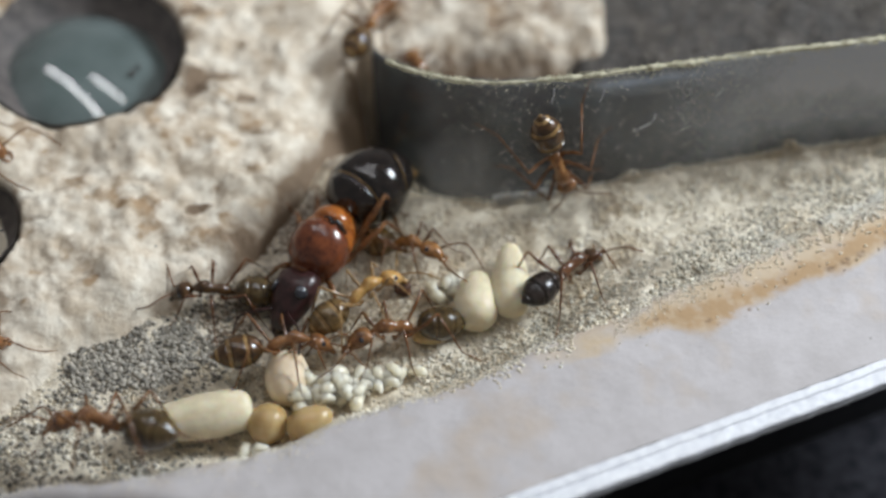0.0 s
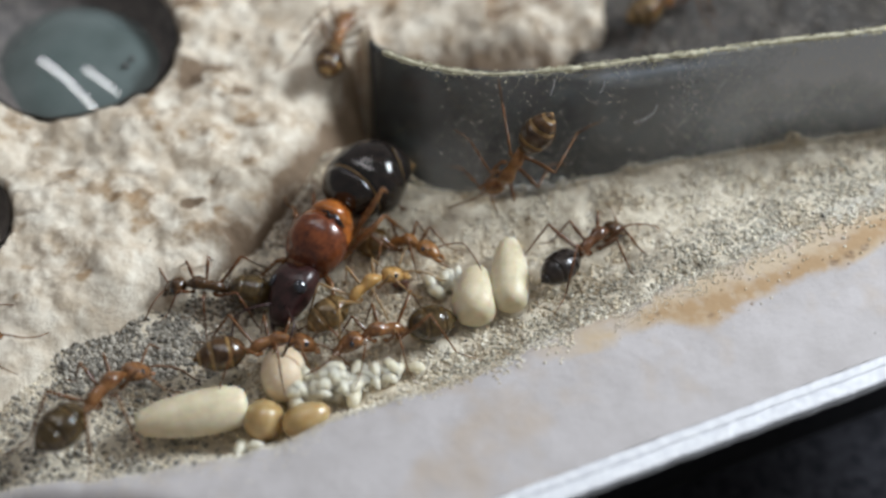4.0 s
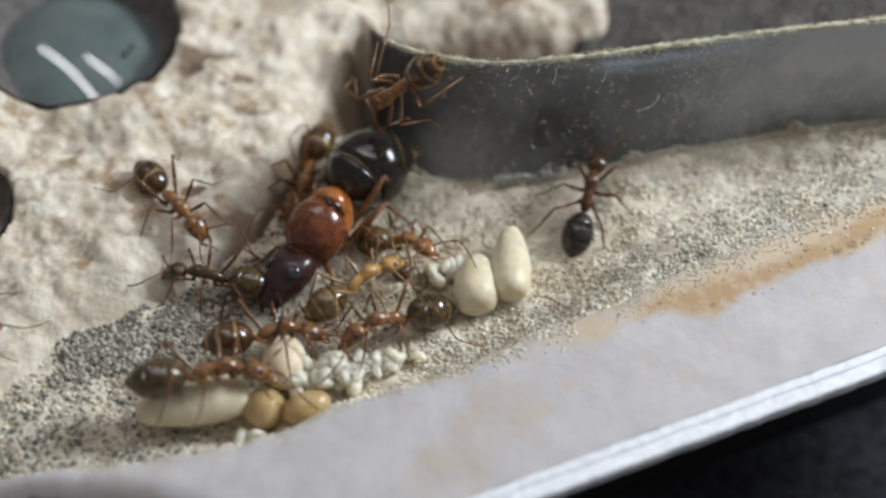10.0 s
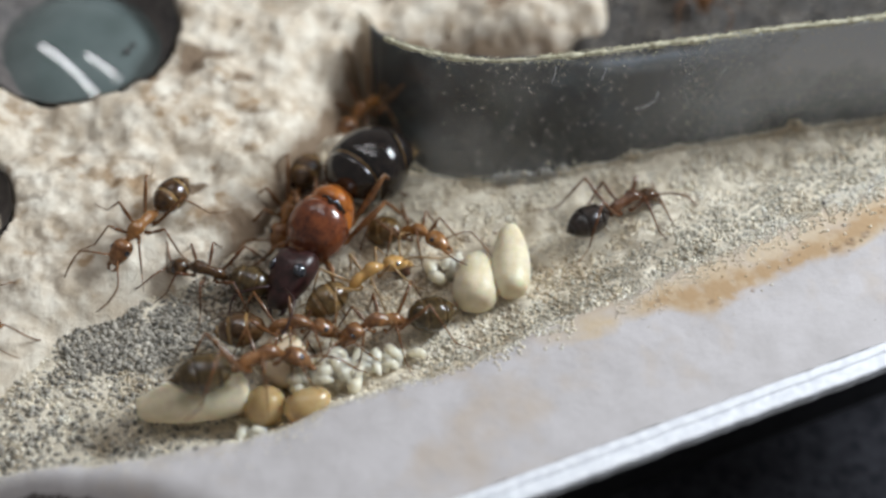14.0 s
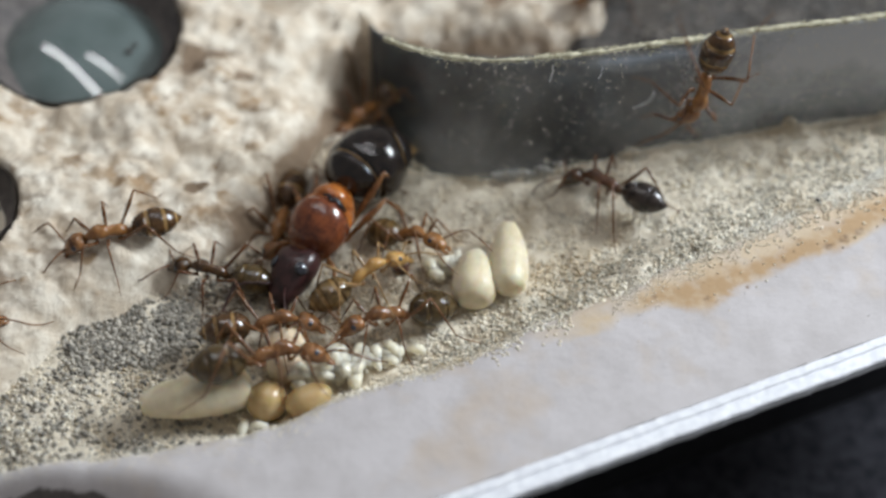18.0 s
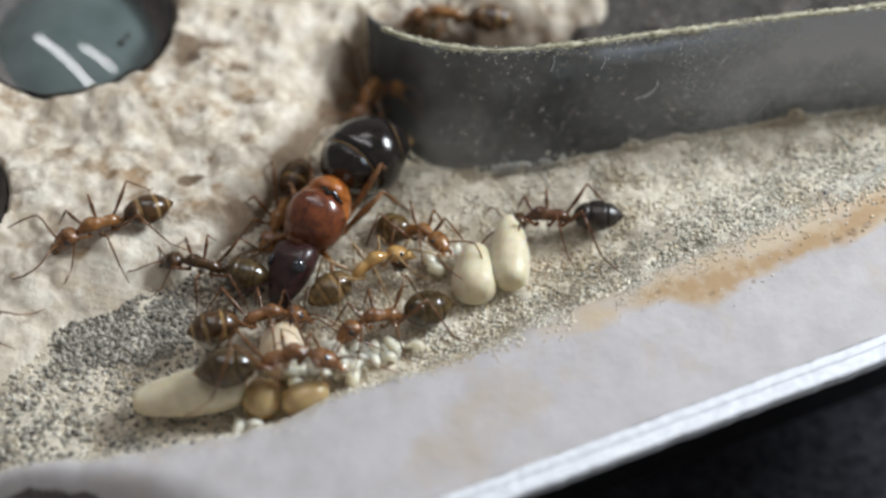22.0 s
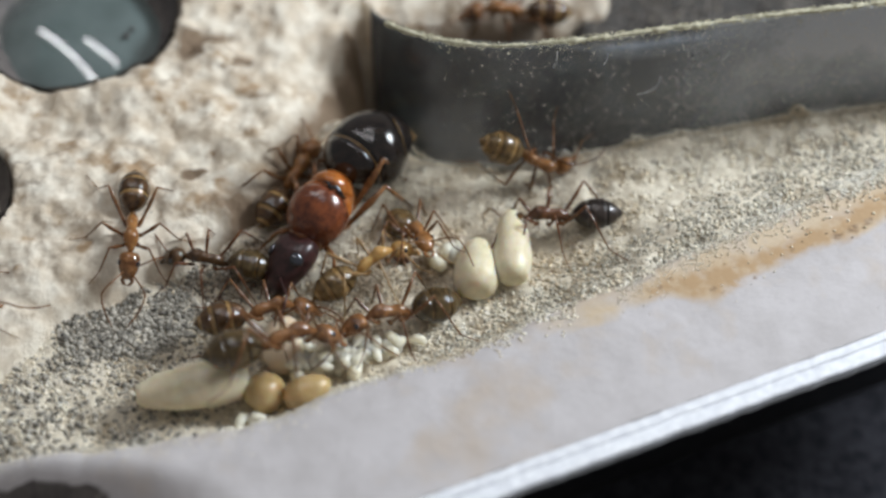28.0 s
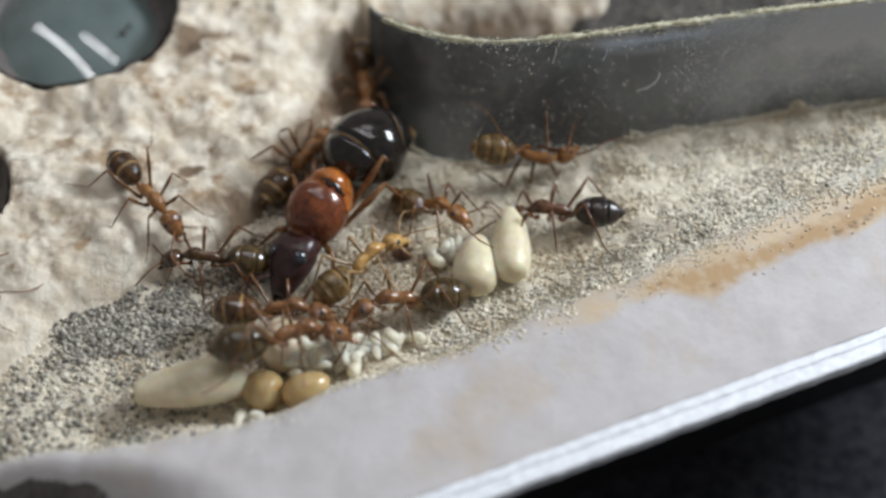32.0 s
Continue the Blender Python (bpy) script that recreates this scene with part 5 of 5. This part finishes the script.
    drive(roamer, [
        (0, stand(-28.03, 3.97, -12, -0.32)), (1, stand(-26.76, 3.49, -9, -0.07)), (1.5, stand(-21.43, 0.27, -33, -0.09)), (2, stand(-17.26, -0.06, -6, -0.15)),
        (2.5, stand(-13.00, 1.10, 13, -0.04)), (3, stand(-8.96, 4.85, 61, -0.42)), (3.5, stand(-7.91, 9.18, 84, 0.16)), (4.5, stand(-5.50, 16.66, 69, -0.31)),
        (5.5, stand(-3.54, 14.15, 30, 0.82)), (6, stand(1.71, 14.97, 3, -0.12)), (6.5, stand(6.12, 16.01, 18, -0.48)), (7, stand(11.20, 17.31, 44, -0.27)),
        (8, stand(16.79, 22.48, 46, -0.01)), (13.5, stand(17.03, 21.54, -94, -0.30)), (14.5, stand(17.15, 16.72, -79, -0.15)), (16.5, cling(17.93, 8.16, -49)),
        (17, cling(17.79, 9.04, -37)), (17.5, cling(16.49, 10.42, -25)), (18, cling(14.30, 7.63, -100)), (18.5, cling(12.33, 7.08, -136)),
        (19, cling(11.07, 7.20, 165)), (19.5, cling(10.48, 9.31, 112)), (20, cling(9.91, 12.55, 124)), (21, stand(5.60, 15.94, 170, -0.27)),
        (22, stand(0.59, 15.11, 173, 0.13)), (23, stand(3.75, 16.78, 33, -0.42)), (24, stand(6.32, 21.21, 21, 0.43)), (32, stand(10.19, 22.21, 25, 0.15)),
    ], 6)
    drive(plaster_ant, [
        (0, stand(-32.48, 5.83, -24, 0.00)), (6, stand(-27.86, 3.42, -34, -0.56)), (6.5, stand(-23.97, 1.15, -35, -0.28)), (7, stand(-20.68, 0.67, -32, -0.04)),
        (7.5, stand(-18.13, 0.53, -7, -0.16)), (8, stand(-15.50, 0.68, 5, 0.16)), (9, stand(-15.66, -0.05, -26, -0.08)), (10, stand(-14.86, -0.72, -49, -0.51)),
        (11, stand(-15.36, -0.91, -64, -0.44)), (12, stand(-15.65, -1.10, -73, -0.30)), (13, stand(-16.18, -2.25, -116, 0.39)), (14, stand(-16.40, -2.76, -120, 0.28)),
        (14.5, stand(-16.57, -3.14, -110, -0.18)), (16.5, stand(-17.53, -3.59, -151, -0.50)), (17, stand(-17.96, -3.46, -157, -0.73)), (18, stand(-18.22, -3.31, -161, -0.78)),
        (19, stand(-17.89, -3.61, -132, -0.74)), (20, stand(-17.84, -3.44, -137, -0.67)), (21, stand(-18.07, -3.55, -136, -0.73)), (22, stand(-18.25, -3.17, -154, -0.76)),
        (23, stand(-18.21, -3.17, -153, -0.75)), (24, stand(-17.96, -3.53, -138, -0.71)), (25, stand(-17.61, -3.62, -106, -0.70)), (28, stand(-17.04, -3.50, -84, -0.69)),
        (29, stand(-17.24, -3.52, -90, -0.74)), (30, stand(-17.03, -3.42, -87, -0.66)), (31, stand(-16.43, -2.99, -76, -0.48)), (32, stand(-16.01, -1.76, -48, 0.18)),
    ], 7)
    drive(late, [
        (0, stand(-1.36, 13.73, 111, -0.14)), (0.5, stand(1.16, 15.30, 35, -0.04)), (1, stand(6.05, 15.96, 18, -0.44)), (2, stand(7.43, 16.78, 41, -0.03)),
        (3, stand(11.01, 15.92, -4, -0.02)), (4, stand(15.44, 18.09, 30, 0.09)), (6, stand(11.80, 24.85, 152, -0.04)), (18, stand(11.08, 18.30, -146, 0.11)),
        (19, stand(6.22, 15.45, -169, -0.33)), (19.5, stand(1.09, 15.10, -176, 0.01)), (20, stand(-0.59, 14.02, -151, 0.10)), (21, stand(-1.43, 13.39, -138, -0.51)),
        (22, stand(-1.74, 12.97, -113, -0.84)), (22.6, stand(-1.22, 13.13, -105, -0.76)), (23, cling(-0.76, 10.75, -100)), (23.5, cling(-0.34, 10.29, -86)),
        (24, cling(0.13, 6.07, -64)), (24.5, cling(2.65, 3.81, -45)), (25, cling(4.51, 2.92, -30)), (28, cling(5.35, 2.46, -29)),
        (29, cling(5.42, 2.75, -13)), (30, cling(5.70, 2.65, -14)), (31, cling(6.05, 2.56, -14)), (32, cling(5.21, 2.66, -14)),
    ], 8)
    drive(under_queen, [
        (0, stand(-8.46, -8.68, 17, 0.75, 0.40)), (1, stand(-9.14, -8.82, 23, 0.61, 0.40)), (2, stand(-9.19, -8.86, 20, 0.65, 0.40)), (3, stand(-8.99, -8.99, 16, 0.67, 0.40)),
        (6, stand(-9.53, -8.99, 27, 0.59, 0.40)), (7, stand(-9.43, -8.86, 19, 0.60, 0.40)), (8, stand(-8.86, -8.56, 13, 0.68, 0.40)), (9, stand(-8.96, -9.03, 23, 0.64, 0.40)),
        (10, stand(-8.77, -8.88, 16, 0.65, 0.40)), (11, stand(-8.45, -8.63, 14, 0.74, 0.40)), (12, stand(-8.64, -8.85, 10, 0.68, 0.40)), (13, stand(-8.29, -8.70, 5, 0.78, 0.40)),
        (14, stand(-8.17, -8.78, 5, 0.82, 0.40)), (17, stand(-9.10, -8.80, 15, 0.64, 0.40)), (20, stand(-8.93, -8.30, 12, 0.68, 0.40)), (21, stand(-9.45, -8.50, 18, 0.58, 0.40)),
        (23, stand(-9.41, -8.64, 20, 0.59, 0.40)), (25, stand(-9.62, -8.58, 24, 0.57, 0.40)), (28, stand(-9.20, -8.53, 19, 0.64, 0.40)), (29, stand(-8.92, -8.39, 15, 0.64, 0.40)),
        (30, stand(-8.68, -8.31, 11, 0.71, 0.40)), (32, stand(-8.31, -8.70, 1, 0.78, 0.40)),
    ], 9)
    drive(pair_upper, [
        (0, stand(-1.86, -1.85, -43, 0.82, 0.35, 16)), (1, stand(-2.05, -2.28, -63, 0.77, 0.35, 16)), (2, stand(-1.96, -2.43, -46, 0.84, 0.35, 16)), (3, stand(-1.94, -2.20, -41, 0.85, 0.35, 16)),
        (6, stand(-1.95, -2.61, -40, 0.87, 0.35, 16)), (8, stand(-1.94, -2.54, -40, 0.86, 0.35, 16)), (9, stand(-2.24, -2.92, -41, 0.84, 0.35, 16)), (10, stand(-2.08, -2.96, -44, 0.84, 0.35, 16)),
        (12, stand(-2.02, -2.76, -44, 0.86, 0.35, 16)), (14, stand(-1.46, -2.51, -43, 0.78, 0.35, 16)), (17, stand(-1.71, -2.92, -47, 0.84, 0.35, 16)), (20, stand(-0.98, -2.59, -41, 0.70, 0.35, 16)),
        (22, stand(-1.06, -3.06, -50, 0.77, 0.35, 16)), (24, stand(-0.76, -2.48, -44, 0.64, 0.35, 16)), (25, stand(-0.54, -2.56, -45, 0.69, 0.35, 16)), (28, stand(-1.54, -3.36, -69, 0.77, 0.35, 16)),
        (30, stand(-1.22, -3.73, -71, 0.72, 0.35, 16)), (31, stand(-0.65, -1.98, -55, 0.66, 0.35, 16)), (32, stand(-0.14, -1.69, -46, 0.77, 0.35, 16)),
    ], 10)
    drive(pair_lower, [
        (0, stand(-4.05, -5.23, 35, 0.90, 0.35, 18)), (3, stand(-3.84, -5.45, 33, 0.91, 0.35, 18)), (6, stand(-4.05, -5.45, 38, 0.90, 0.35, 18)), (13, stand(-3.92, -5.62, 28, 0.94, 0.35, 18)),
        (20, stand(-3.68, -5.44, 28, 0.91, 0.35, 18)), (28, stand(-3.49, -5.47, 29, 0.90, 0.35, 18)), (30, stand(-3.62, -5.60, 28, 0.91, 0.35, 18)), (32, stand(-3.73, -5.40, 40, 0.88, 0.35, 18)),
    ], 11)
    drive(digger, [
        (0, stand(-2.56, -7.60, -161, 0.37, 0.40)), (2, stand(-2.47, -7.94, -156, 0.32, 0.40)), (3, stand(-2.76, -8.02, -155, 0.35, 0.40)), (6, stand(-2.95, -8.07, -156, 0.34, 0.40)),
        (9, stand(-2.95, -8.00, -152, 0.33, 0.40)), (13, stand(-2.97, -8.40, -157, 0.35, 0.40)), (17, stand(-2.82, -8.06, -158, 0.33, 0.40)), (20, stand(-3.06, -8.40, -155, 0.36, 0.40)),
        (23, stand(-2.98, -8.59, -155, 0.34, 0.40)), (25, stand(-2.90, -8.56, -152, 0.32, 0.40)), (28, stand(-2.72, -8.66, -157, 0.36, 0.40)), (30, stand(-2.71, -8.60, -157, 0.32, 0.40)),
        (32, stand(-2.32, -7.97, -164, 0.36, 0.40)),
    ], 12)
    drive(shadow_ant, [
        (0, stand(-12.81, -4.31, -179, 0.17)), (8, stand(-12.86, -4.53, 173, 0.20)), (14, stand(-12.87, -4.45, 168, 0.21)), (17, stand(-12.83, -4.54, 168, 0.21)),
        (23, stand(-12.93, -4.52, 170, 0.21)), (32, stand(-12.90, -4.60, 178, 0.21)),
    ], 13)
    drive(edge_ant, [
        (0, stand(-24.94, -10.10, 43, -0.03)), (16, stand(-25.10, -10.02, 44, -0.00)), (32, stand(-25.05, -9.50, 43, 0.02)),
    ], 14)


motions()
